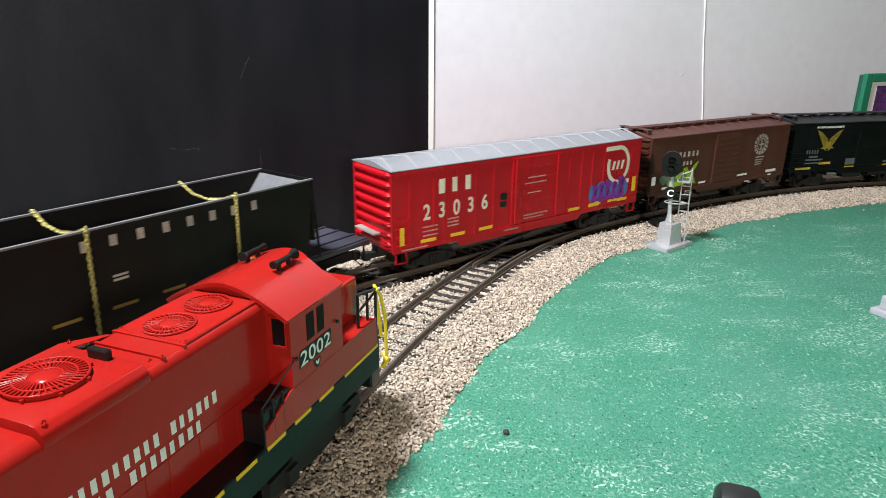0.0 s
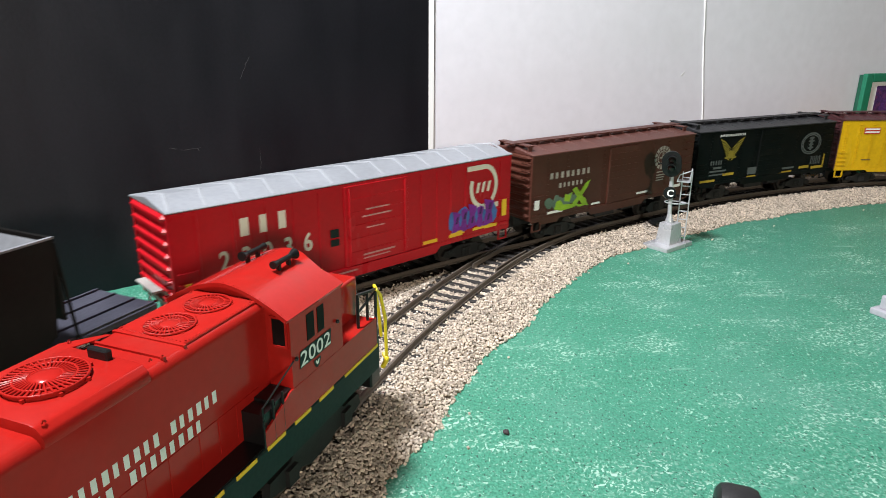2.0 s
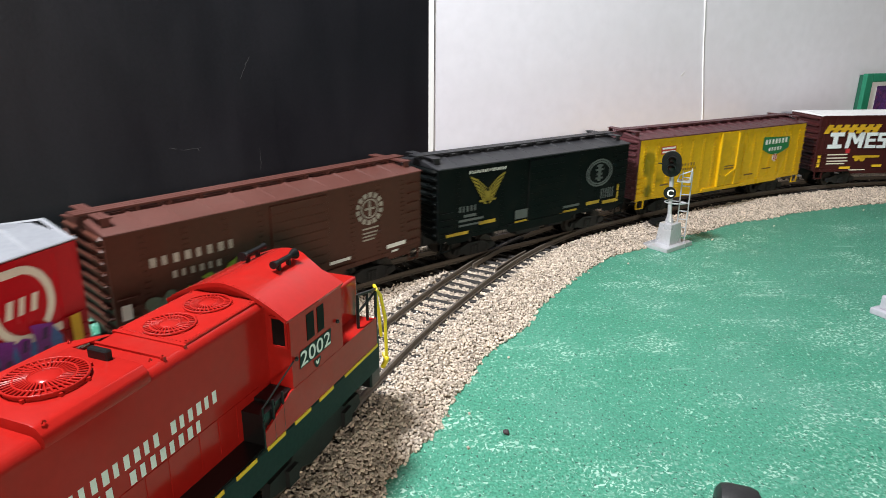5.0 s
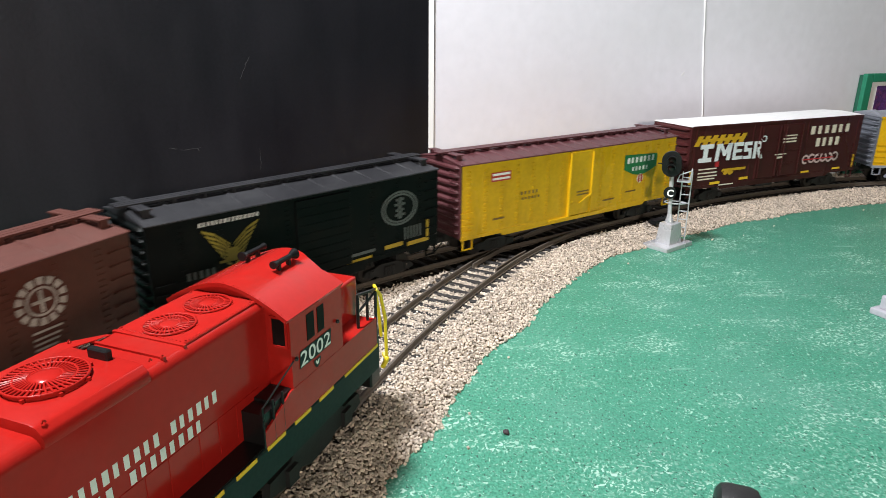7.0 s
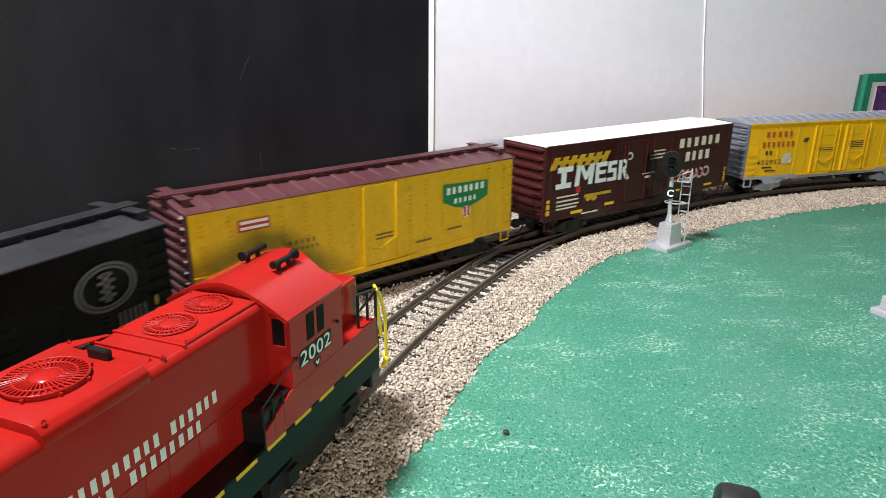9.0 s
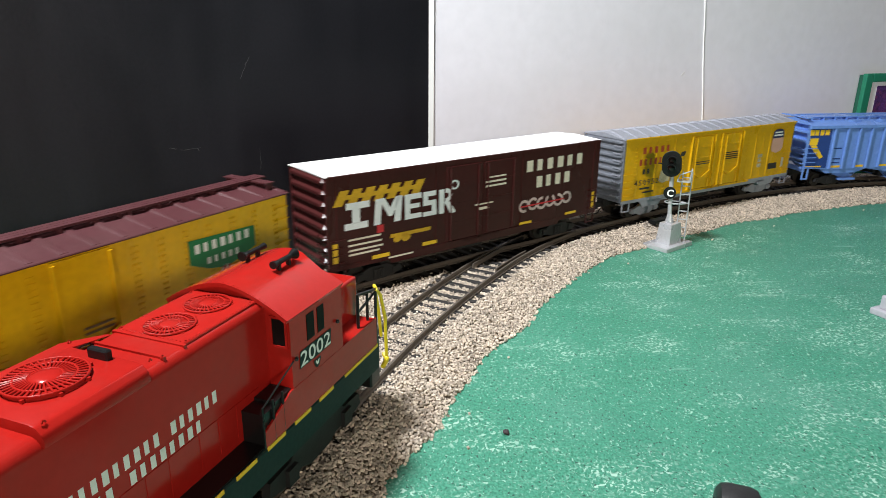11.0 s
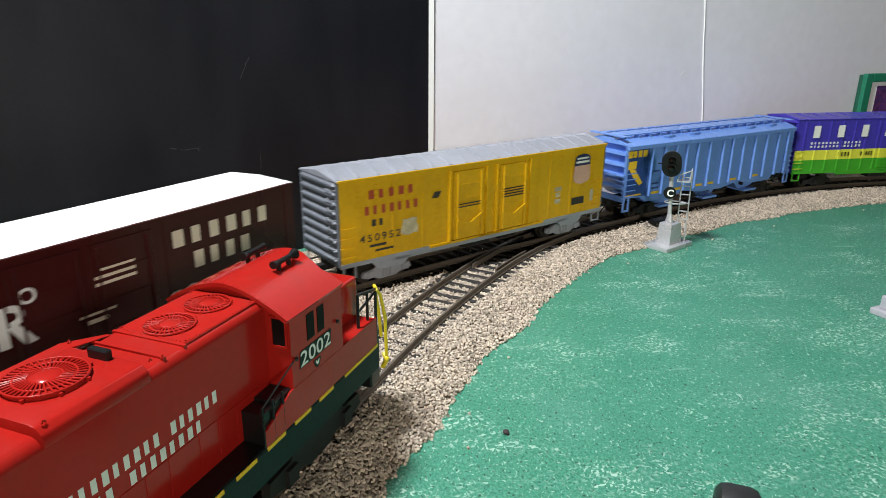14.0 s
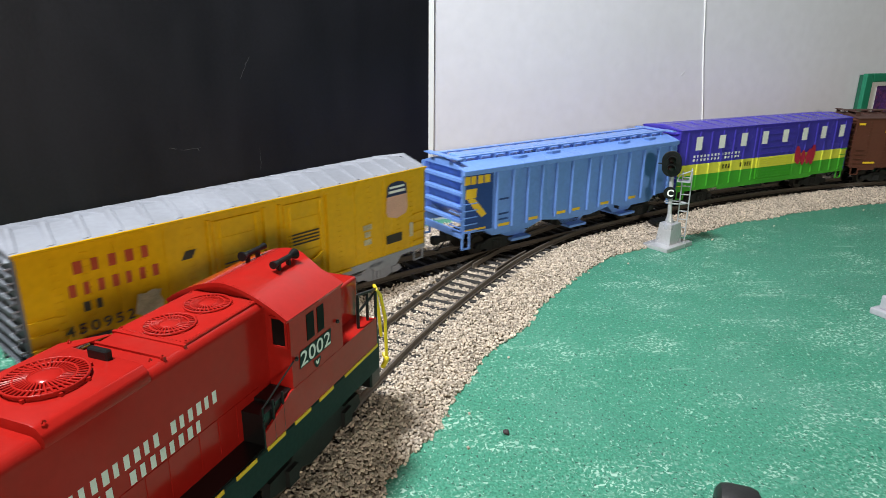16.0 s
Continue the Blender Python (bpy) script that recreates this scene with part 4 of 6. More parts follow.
def boxcar_yellow():
    L, sill, eave = 174.8, 13.0, 51.5
    peak = eave + 2.4
    yel = material("reefer_yellow", (0.66, 0.385, 0.008), 0.24, spec=0.36, vary=0.12, scale=220, dirt=0.22, dirt_colour=(0.22, 0.13, 0.01), streak=(1, 1, 0.4))
    mar = material("reefer_maroon", (0.075, 0.020, 0.024), 0.5, vary=0.16, scale=250, dirt=0.15)
    car = thing("boxcar", "yellow insulated boxcar with maroon roof and ends", "boxcar", "cars of the freight train")
    box_body(car, L, sill, eave, yel)
    pitched_roof(car, L, eave, peak, mar, 17, 3.6, 0.8, over=0.9, label="maroon ribbed roof")
    roof_walk(car, L, peak, mar)
    for e in (-1, 1):
        car_end(car, L, e, sill, eave - 0.8, peak - 1.4, mar, 9, "maroon corrugated end")
    sill_rail(car, L, sill, yel, drop=((-60, 60, 1.6),))
    rivet_columns(car, [-82, -71, -60, -49, -38, -27, -16, 17, 27, 37, 47, 58, 69, 80], sill + 2, eave - 3, 17, yel, 0.42)
    door(car, -10.5, 8.2, 13.5, eave - 1.2, yel, 1.0, 1, False)
    bm = B()
    y = -CARW / 2 - 1.2
    for x in (-10, 8):
        box(bm, x - 0.6, x + 0.6, y - 0.6, y + 0.4, 13.5, eave - 2)
    prism(bm, [(-8.5, 21.6), (-7.0, 20.2), (-2, 19.2), (3.0, 21.5), (8, 24.0), (8, 25), (2.6, 22.8), (-2, 20.4), (-6.5, 21.4), (-8, 22.8)], y - 0.7, y, "y")
    part("door_bar", bm, yel, car)
    ladder(car, 79.5, 86.5, 14, eave - 3, 7, -CARW / 2, yel)
    ladder(car, -86.5, -79.5, 15, 28, 4, -CARW / 2, yel)
    end_ladder(car, L, -1, -16.5, -10, 15, eave - 2, 8, mar)
    gr = material("shield_green", (0.012, 0.17, 0.055), 0.5, vary=0.12, scale=700)
    marks(car, gr, lambda b: flat(b, [(37, 35), (37, 43.9), (67.8, 42.4), (68.0, 34.4), (60, 31.6), (53, 30.0), (45, 31.6)], YS), "green_shield")
    marks(car, M_WHITE, lambda b: [letter_blocks(b, 7, 39.5, 66.5, 38.4, 41.8, YS - 0.08, 0.27, 0.85), letter_blocks(b, 5, 44.5, 61, 33.4, 35.9, YS - 0.08, 0.3, 0.75), disc(b, 53, 28.2, 2.8, 3.0, YS), bar(b, -67, -55.2, 43.6, 44.8, YS - 0.04), bar(b, -67, -55.2, 41.4, 42.5, YS - 0.04)], "white_lettering")
    rd = material("red_marking", (0.42, 0.03, 0.02), 0.5, vary=0.12, scale=700)
    marks(car, rd, lambda b: [bar(b, -68, -54.5, 40.6, 45.4, YS), bar(b, 51.2, 52.6, 25.8, 30.6, YS - 0.08), bar(b, 53.6, 55, 25.8, 30.6, YS - 0.08)], "red_plate")
    dk = material("dark_lettering", (0.16, 0.09, 0.02), 0.6, vary=0.2, scale=900)
    marks(car, dk, lambda b: [letter_blocks(b, 5, -47, -33, 31.0, 32.8, YS, 0.3, 0.7), letter_blocks(b, 6, -46, -32, 28.2, 29.6, YS), bar(b, -66, -58, 20, 21, YS), bar(b, -4, 6, 26.6, 27.4, YS - 0.7), bar(b, -4, 6, 24.8, 25.6, YS - 0.7), bar(b, 20, 30, 18, 19, YS), bar(b, 40, 50, 20.5, 21.4, YS)], "dark_lettering")
    register(car, L, 0.5064, running_gear(car, L, sill))


def boxcar_white_roof():
    L, sill, eave = 177.6, 13.0, 55.2
    br = material("boxcar_maroon", (0.050, 0.011, 0.011), 0.25, spec=0.22, vary=0.12, scale=250, dirt=0.18, dirt_colour=(0.03, 0.012, 0.01), streak=(1, 1, 0.3))
    wh = material("roof_white", (0.86, 0.86, 0.86), 0.5, vary=0.03, scale=250)
    car = thing("boxcar", "tall maroon boxcar with flat white roof and graffiti", "boxcar", "cars of the freight train")
    box_body(car, L, sill, eave, br)
    pitched_roof(car, L, eave, eave + 0.8, wh, 15, 2.2, 0.3, over=0.0, label="clean white roof")
    for e in (-1, 1):
        car_end(car, L, e, sill, eave - 1.0, eave - 0.6, br, 8)
    sill_rail(car, L, sill, br, drop=((-58, 58, 2.0),))
    rib_row(car, [-84, -30, 27, 84], sill + 1, eave - 1, br, 1.2, 0.35)
    door(car, -24, -2, 14.5, eave - 3, br, 0.6, 4)
    door(car, 0, 22, 14.5, eave - 3, br, 0.6, 4)
    bm = B()
    box(bm, -L / 2 + 0.5, L / 2 - 0.5, -CARW / 2 - 0.45, -CARW / 2 + 0.2, eave - 1.5, eave - 0.2)
    part("top_chord", bm, br, car)
    ladder(car, -87.5, -81, 14, 28, 4, -CARW / 2, br)
    ladder(car, 81, 87.5, 14, 28, 4, -CARW / 2, br)
    end_ladder(car, L, -1, -16.5, -10, 14, 30, 4, br)
    og = material("graffiti_ochre", (0.55, 0.32, 0.01), 0.5, vary=0.2, scale=700)
    marks(car, og, lambda b: [bar(b, -86 + i * 6.8, -81.5 + i * 6.8, 41.6, 48.4, YS, 0.55) for i in range(7)] + [bar(b, -84, -42, 44.2, 46.2, YS - 0.04, 0.3), bar(b, -57, -34, 22.6, 24.4, YS, 0.2), scribble(b, -56, -46, 19.5, 24.5, YS, 6, 2, 0.5)], "graffiti")

    def blocks(b):
        y = YS - 0.5
        bar(b, -81, -69, 30.4, 33.4, y), bar(b, -80, -68, 39.6, 42.6, y), bar(b, -77, -73, 33, 40, y)
        bar(b, -66, -62.5, 30.4, 42.4, y, 0.1), bar(b, -55, -51.5, 30.4, 42.4, y, 0.1)
        flat(b, [(-63, 42.4), (-60, 42.4), (-57, 37.5), (-54, 42.4), (-51, 42.4), (-56, 33.5), (-58, 33.5)], y)
        bar(b, -49, -46, 30.2, 42.2, y), bar(b, -46, -39.5, 39.6, 42.2, y), bar(b, -46, -40.5, 35.2, 37.4, y), bar(b, -46, -39.5, 30.2, 32.6, y)
        flat(b, [(-38.5, 42), (-31, 42), (-31, 39.6), (-35.6, 39.6), (-35.6, 37.6), (-31, 37.6), (-30.4, 30), (-38.5, 30), (-38.5, 32.2), (-33.4, 32.2), (-33.4, 35.2), (-38.5, 35.2)], y)
        bar(b, -29, -26, 29.8, 41.8, y), ring(b, -25.2, 38.6, 4.2, 3.4, 2.0, y, -90, 90), flat(b, [(-26, 35.6), (-23, 35.6), (-18.5, 29.5), (-22, 29.0)], y)
        ring(b, -19.5, 43.2, 2.6, 2.4, 0.9, y)
    marks(car, material("graffiti_white", (0.72, 0.76, 0.80), 0.5, vary=0.1, scale=700), blocks, "graffiti")
    marks(car, M_CREAM, lambda b: [letter_blocks(b, 6, 29.6, 76.6, 43.2, 49.2, YS - 0.1, 0.27, 0.86), letter_blocks(b, 4, 37.6, 66.5, 33.8, 40.0, YS, 0.27, 0.86)], "company_name")
    pk = material("graffiti_pink", (0.55, 0.42, 0.42), 0.5, vary=0.25, scale=700)
    marks(car, pk, lambda b: [ring(b, 29 + i * 6.6, 24.6 + 0.5 * (i % 2), 3.9, 3.6, 1.5, YS - 0.02 * i, 40 * i, 40 * i + 300, 14) for i in range(6)], "graffiti")
    marks(car, material("graffiti_red", (0.5, 0.02, 0.03), 0.5, vary=0.2, scale=700), lambda b: [bar(b, -64, -60.5, 26.4, 30, YS), bar(b, 26, 60, 24.2, 25.0, YS - 0.2)], "graffiti")
    marks(car, M_YEL, lambda b: [bar(b, -67, -57.5, 14.2, 16, YS), bar(b, -38.5, -30, 15.2, 17, YS), bar(b, 26, 35, 14.6, 16, YS), bar(b, 62, 71, 14.6, 16, YS), bar(b, -87, -84.5, 15.5, 25, YS), bar(b, 84, 86, 15, 25, YS)], "yellow_marking")
    marks(car, M_CREAM, lambda b: [bar(b, 0.5, 14.5, 41.2, 42.2, YS - 0.5), bar(b, 0.5, 14.5, 39, 40, YS - 0.5), bar(b, -6, 6, 30.4, 31.2, YS - 0.5), bar(b, -4, 3, 27.8, 29.2, YS - 0.5), bar(b, 2, 14.5, 43.6, 44.4, YS - 0.5)] + [bar(b, -79, -63 + (z % 3), z, z + 0.9, YS) for z in (18, 20, 22.4, 25)] + [bar(b, -58, -44, 12.8, 13.6, YS)], "small_lettering")
    register(car, L, 0.7059, running_gear(car, L, sill))


def boxcar_double_door():
    L, sill, eave = 177.1, 13.2, 52.6
    peak = eave + 2.6
    yel = material("armour_yellow", (0.66, 0.37, 0.008), 0.24, spec=0.26, vary=0.10, scale=220, dirt=0.15, dirt_colour=(0.25, 0.15, 0.02), streak=(1, 1, 0.4))
    sil = material("aluminium_paint", (0.30, 0.31, 0.36), 0.45, metal=0.2, vary=0.12, scale=250, dirt=0.25, dirt_colour=(0.25, 0.25, 0.28))
    # darker copy of the aluminium paint: the ends' shade is in its colour
    shaded_sil = material("shaded_end", (0.15, 0.16, 0.19), 0.5, metal=0.2, vary=0.2, scale=250, dirt=0.4, dirt_colour=(0.07, 0.07, 0.085))
    car = thing("boxcar", "yellow double-door boxcar with silver roof and ends", "boxcar", "cars of the freight train")
    box_body(car, L, sill, eave, yel)
    pitched_roof(car, L, eave, peak, sil, 17, 3.2, 1.15, diagonal=4.0, label="silver ribbed roof")
    for e in (-1, 1):
        car_end(car, L, e, sill, eave - 1.0, peak - 1.6, shaded_sil, 9, "silver corrugated end, darkened with painted shade")
    sill_rail(car, L, sill, sil, drop=((-60, 60, 1.4), (50, 72, 4), (-72, -50, 4)))
    bm = B()
    box(bm, -L / 2 + 0.5, L / 2 - 0.5, -CARW / 2 - 0.7, -CARW / 2 + 0.2, eave - 1.6, eave - 0.6)
    part("top_chord", bm, yel, car)
    bm = B()
    box(bm, -L / 2, L / 2, -CARW / 2 - 1.1, -CARW / 2 - 0.45, eave - 0.75, eave + 0.25)
    bevel(bm, 0.15, 1)
    part("roof_lip", bm, yel, car)
    for x0, x1 in ((-25, -5.5), (5.5, 25)):
        door(car, x0, x1, 14.6, eave - 3.2, yel, 0.8, 5, True)
    rib_row(car, [-27, -3.5, 3.5, 27], 14.6, eave - 2.4, yel, 1.4, 1.3, "door_post")
    bm = B()
    y = -CARW / 2 - 1.6
    for x in (-15, 15):
        prism(bm, [(x - 8, 24.4), (x - 2, 21.6), (x, 21.4), (x + 8, 26), (x + 8, 27), (x, 22.8), (x - 7.6, 25.4)], y - 0.5, y + 0.2, "y")
    part("door_bar", bm, yel, car)
    rib_row(car, [-60, -43, 43, 60], 15, eave - 2.4, yel, 0.8, 0.3)
    rivet_columns(car, [-78, -69, -51, -34, 34, 51.5, 70, 78.5], 15, eave - 2.6, 15, yel, 0.24)
    ladder(car, -87.5, -80, 15, 33, 4, -CARW / 2, yel)
    ladder(car, 80, 87.5, 15, 33, 4, -CARW / 2, yel)
    end_ladder(car, L, -1, -16.5, -10, 15, eave - 2, 8, sil)
    rb = material("red_brown_lettering", (0.36, 0.05, 0.015), 0.55, vary=0.15, scale=900)
    marks(car, rb, lambda b: [letter_blocks(b, 5, -72.8, -46.0, 42.6, 46.6, YS, 0.25, 0.76), letter_blocks(b, 7, -75, -44, 35.4, 39.4, YS, 0.27, 0.72)], "company_name")
    dk = material("black_lettering", (0.03, 0.025, 0.02), 0.6, vary=0.15, scale=900)
    marks(car, dk, lambda b: [letter_blocks(b, 2, -71.5, -63.5, 29.8, 33.0, YS, 0.26, 0.8), text_to(b, "450952", -78, -56, 22.8, 26.2, YS, 1.3, embolden=0.012), bar(b, -73, -64, 20, 21.2, YS), bar(b, -70, -60, 17.6, 18.6, YS), bar(b, 61.5, 71.8, 19.6, 23.8, YS), bar(b, -38, -34, 38, 41, YS, 0.6)]
          + [bar(b, 7, 22, z, z + 0.7, YS - 0.9) for z in (32, 33.4, 34.8, 36.2)] + [bar(b, -22, -8, z, z + 0.6, YS - 0.9) for z in (31, 32.4)], "black_lettering")
    marks(car, material("worn_patch", (0.46, 0.40, 0.27), 0.6, vary=0.5, scale=1500, bump=0), lambda b: [flat(b, [(-56, 24), (-54, 22.8), (-51, 22.4), (-48.5, 23.2), (-46.4, 22.9), (-46, 26), (-47, 28), (-46.6, 30.2), (-49.5, 30.9), (-52, 30.1), (-54.4, 30.6), (-55, 28)], YS), bar(b, 47.5, 52, 22.4, 25, YS), bar(b, 48, 51.4, 26, 28.6, YS), bar(b, 47.2, 52.4, 29.4, 31.8, YS), bar(b, 77, 79.5, 20, 27, YS)], "white_patch")
    nv = material("shield_navy", (0.02, 0.025, 0.09), 0.5, vary=0.15, scale=800)
    sh = material("shield_pink", (0.62, 0.36, 0.28), 0.5, vary=0.15, scale=800)
    marks(car, nv, lambda b: [flat(b, [(62, 42), (62.6, 46.6), (64.5, 48), (68.7, 48.6), (73, 48), (75, 46.6), (75.4, 42)], YS)], "shield_top")
    marks(car, M_WHITE, lambda b: [bar(b, 64, 73.5, 45.6, 46.6, YS - 0.08), bar(b, 63.4, 74, 43.4, 44.6, YS - 0.08)], "shield_bars")
    marks(car, sh, lambda b: [flat(b, [(62.2, 42), (75.2, 42), (75.6, 35), (74.4, 32.6), (71, 31.8), (68.6, 31), (66, 31.8), (63, 32.6), (61.6, 35)], YS)], "shield_lower")
    register(car, L, 0.9092, running_gear(car, L, sill, sil))


def hopper_blue():
    L, sill, eave = 174.9, 14.5, 48.4
    peak = eave + 4.2
    bl = material("hopper_blue", (0.15, 0.28, 0.68), 0.30, spec=0.36, vary=0.10, scale=250, dirt=0.15, dirt_colour=(0.09, 0.15, 0.34), streak=(1, 1, 0.35))
    navy = material("panel_navy", (0.018, 0.05, 0.22), 0.45, vary=0.12, scale=500)
    car = thing("hopper_car", "light blue covered hopper car with side posts", "hopper car", "cars of the freight train")
    w = CARW / 2
    bm = B()
    prism(bm, [(-66, 11), (-82, 27), (-84, 27), (-84, eave), (84, eave), (84, 27), (82, 27), (66, 11), (40, 11), (30, 14), (10, 11), (-10, 11), (-30, 14), (-40, 11)], -w + 1.4, w - 1.4, "y")
    part("body", bm, bl, car)
    for s in (-1, 1):
        bm = B()
        y0, y1 = sorted((s * (w - 1.5), s * (w - 0.6)))
        prism(bm, [(-L / 2, sill + 1), (-60, sill), (60, sill), (L / 2, sill + 1), (L / 2, eave), (-L / 2, eave)], y0, y1, "y")
        part("side_sheet", bm, bl, car)
    rib_row(car, [-65.0, -53.8, -43, -32.4, -21.5, -9, 5, 15, 27.5, 40.6, 54, 68, 80], sill + 0.5, eave - 2.4, bl, 1.9, 1.2)
    bm = B()
    box(bm, -L / 2, L / 2, -w - 1.2, -w + 0.4, eave - 2.6, eave)
    box(bm, -L / 2, L / 2, w - 0.4, w + 1.2, eave - 2.6, eave)
    bevel(bm, 0.3, 1)
    part("top_chord", bm, bl, car)
    bm = B()
    prism(bm, [(-w - 0.6, eave), (w + 0.6, eave), (w * 0.5, peak - 1.2), (0, peak), (-w * 0.5, peak - 1.2)], -L / 2, L / 2, "x")
    part("roof", bm, bl, car)
    # hatch trough, roof walk and batten bars
    bm = B()
    for s in (-1, 1):
        box(bm, -L / 2 - 2, L / 2 + 2, s * 8 - 1.6, s * 8 + 1.6, peak + 0.6, peak + 1.2)
    for e in (-1, 1):
        box(bm, e * (L / 2 - 1) - 2, e * (L / 2 - 1) + 2, -15, 15, peak + 0.6, peak + 1.2)
    rw = part("running_board", bm, bl, car)
    for i in range(17):
        x = -80 + i * 10
        for s in (-1, 1):
            bm = B()
            box(bm, x - 0.5, x + 0.5, s * 8 - 1.8, s * 8 + 1.8, peak - 2.2, peak + 0.7)
            part("walk_bracket", bm, bl, rw)
    bm = B()
    box(bm, -80, 80, -4.5, 4.5, peak - 0.6, peak + 0.9)
    bevel(bm, 0.5, 1)
    part("hatch_cover", bm, bl, car)
    for x in (-50, -25, 35, 60):
        bm = B()
        prism(bm, [(x - 1, -12.6), (x + 3, -14.0), (x + 10, -13.4), (x + 8, -11.2), (x + 2, -11.0)], peak - 3.4, peak - 1.0, "z")
        bevel(bm, 0.3, 1)
        part("latch_plate", bm, bl, car)
    for e in (-1, 1):
        bm = B()
        for z in (22, 29, 36, 43):
            box(bm, *sorted((e * (L / 2 - 3.4), e * (L / 2 + 0.6))), -w + 0.6, w - 0.6, z - 0.7, z + 0.9)
        prism(bm, [(e * 66, 13), (e * 83, 28), (e * 84.2, 28), (e * 84.2, 26), (e * 68, 12)], -w + 2, w - 2, "y")
        box(bm, *sorted((e * (L / 2 - 1.5), e * (L / 2))), -w, w, 13, 16.5)
        for y in (-w + 1, w - 1):
            box(bm, *sorted((e * (L / 2 - 1.8), e * (L / 2))), y - 0.8, y + 0.8, 14, eave)
        part("end_frame", bm, bl, car)
        end_ladder(car, L, e, -17.5, -9, 14, 32, 5, bl)
        for s in (-1, 1):
            bm = B()
            x = e * (L / 2 - 2.5)
            y0, y1 = sorted((s * (w - 0.6), s * (w + 0.3)))
            for q in (-2.2, 2.2):
                box(bm, x + q - 0.5, x + q + 0.5, y0, y1, 7.5, sill + 1)
            box(bm, x - 2.7, x + 2.7, y0, y1, 7.0, 8.0)
            part("stirrup_step", bm, bl, car)
        ladder(car, *(sorted((e * (L / 2 - 9), e * (L / 2 - 1)))), 15, 33, 5, -w, bl)
    for x in (-45, 0, 45):
        bm = B()
        prism(bm, [(x - 15, 13), (x + 15, 13), (x + 6, 5.5), (x - 6, 5.5)], -11, 11, "y")
        box(bm, x - 7, x + 7, -16.5, 16.5, 5.2, 6.6)
        part("discharge_gate", bm, bl, car)
    marks(car, navy, lambda b: flat(b, [(-87.2, 16.2), (-67.4, 15.6), (-67.4, 45.8), (-87.2, 45.8)], -w + 0.5, 0.2), "navy_panel")
    marks(car, M_YEL, lambda b: [letter_blocks(b, 4, -86.2, -69.0, 40.8, 45.0, -w + 0.25, fill=1.3), bar(b, -85.6, -78.6, 33.6, 38.6, -w + 0.25, 0.1), flat(b, [(-84.4, 33.4), (-79.4, 33.4), (-71.6, 24.2), (-74.6, 22.8), (-80.5, 28.6)], -w + 0.25), bar(b, -86, -72, 16.4, 17.4, -w + 0.25)]
          + [bar(b, x, x + 8, 15.6, 17.2, -w + 0.5) for x in (-63, -42, -20, -8, 17, 42)], "yellow_marking")
    marks(car, navy, lambda b: [bar(b, -63, -56, z, z + 1, -w + 0.5) for z in (19, 22, 30)], "small_lettering")
    half, trucks, wheels = running_gear(car, L, 12)
    register(car, L, 1.1092, (half, trucks, wheels))


def boxcar_tricolour():
    L, sill, eave = 178.2, 13.0, 53.4
    peak = eave + 1.8
    vio = material("boxcar_violet", (0.055, 0.040, 0.38), 0.28, spec=0.36, vary=0.10, scale=250)
    lem = material("band_lemon", (0.68, 0.66, 0.06), 0.35, vary=0.08, scale=250)
    grn = material("band_green", (0.055, 0.33, 0.018), 0.45, vary=0.10, scale=250)
    car = thing("boxcar", "violet, lemon and green banded ribbed boxcar", "boxcar", "cars of the freight train")
    w = CARW / 2
    for nm, m, z0, z1 in (("upper_body", vio, 30.0, eave), ("middle_body", lem, 22.6, 30.0), ("lower_body", grn, sill, 22.6)):
        bm = B()
        box(bm, -L / 2 + 0.4, L / 2 - 0.4, -w, w, z0, z1)
        part(nm, bm, m, car)
        rib_row(car, [x for x in np.linspace(-82, 82, 16) if not -14 < x < 26], z0 + (1 if z0 == sill else 0), z1 - (2 if z1 == eave else 0), m, 2.2, 0.5)
        bm = B()
        box(bm, -13, 25, -w - 0.7, -w + 0.2, z0 + (2 if z0 == sill else 0), z1 - (2.5 if z1 == eave else 0))
        d = part("door", bm, m, car)
        for k in range(5):
            z = z0 + (z1 - z0) * (k + 0.5) / 5
            bm = B()
            box(bm, -11, 23, -w - 1.0, -w - 0.5, z - 0.3, z + 0.3)
            part("batten", bm, m, d)
    pitched_roof(car, L, eave, peak, vio, 14, 2.2, 0.5, label="violet ribbed roof")
    for e in (-1, 1):
        car_end(car, L, e, sill, eave - 1, peak - 1.4, vio, 8)
        ladder(car, *sorted((e * 81, e * 88)), 14, 32, 4, -w, lem if e < 0 else grn)
    sill_rail(car, L, sill, grn, drop=((-50, 50, 1.6),))

    def name(b):
        for i in range(8):
            x = -75.8 + i * 21.4
            letter_blocks(b, 1, x, x + 7.4, 39.6, 48.6, YS - 0.7, 0.27, 1.15)
        for z in (34.6, 32.0):
            letter_blocks(b, 14, -76, -30, z, z + 1.6, YS, 0.3, 0.7)
    marks(car, M_WHITE, name, "company_name")
    marks(car, material("graffiti_crimson", (0.40, 0.01, 0.04), 0.5, vary=0.25, scale=700), lambda b: scribble(b, 29.5, 50, 19.8, 36.5, YS - 0.15, 31, 4, 0.6), "graffiti")
    marks(car, M_BLACK, lambda b: [letter_blocks(b, 5, -50, -36, 25, 28, YS), letter_blocks(b, 5, -30, -18, 25, 28, YS)], "small_lettering")
    register(car, L, 1.2961, running_gear(car, L, sill))


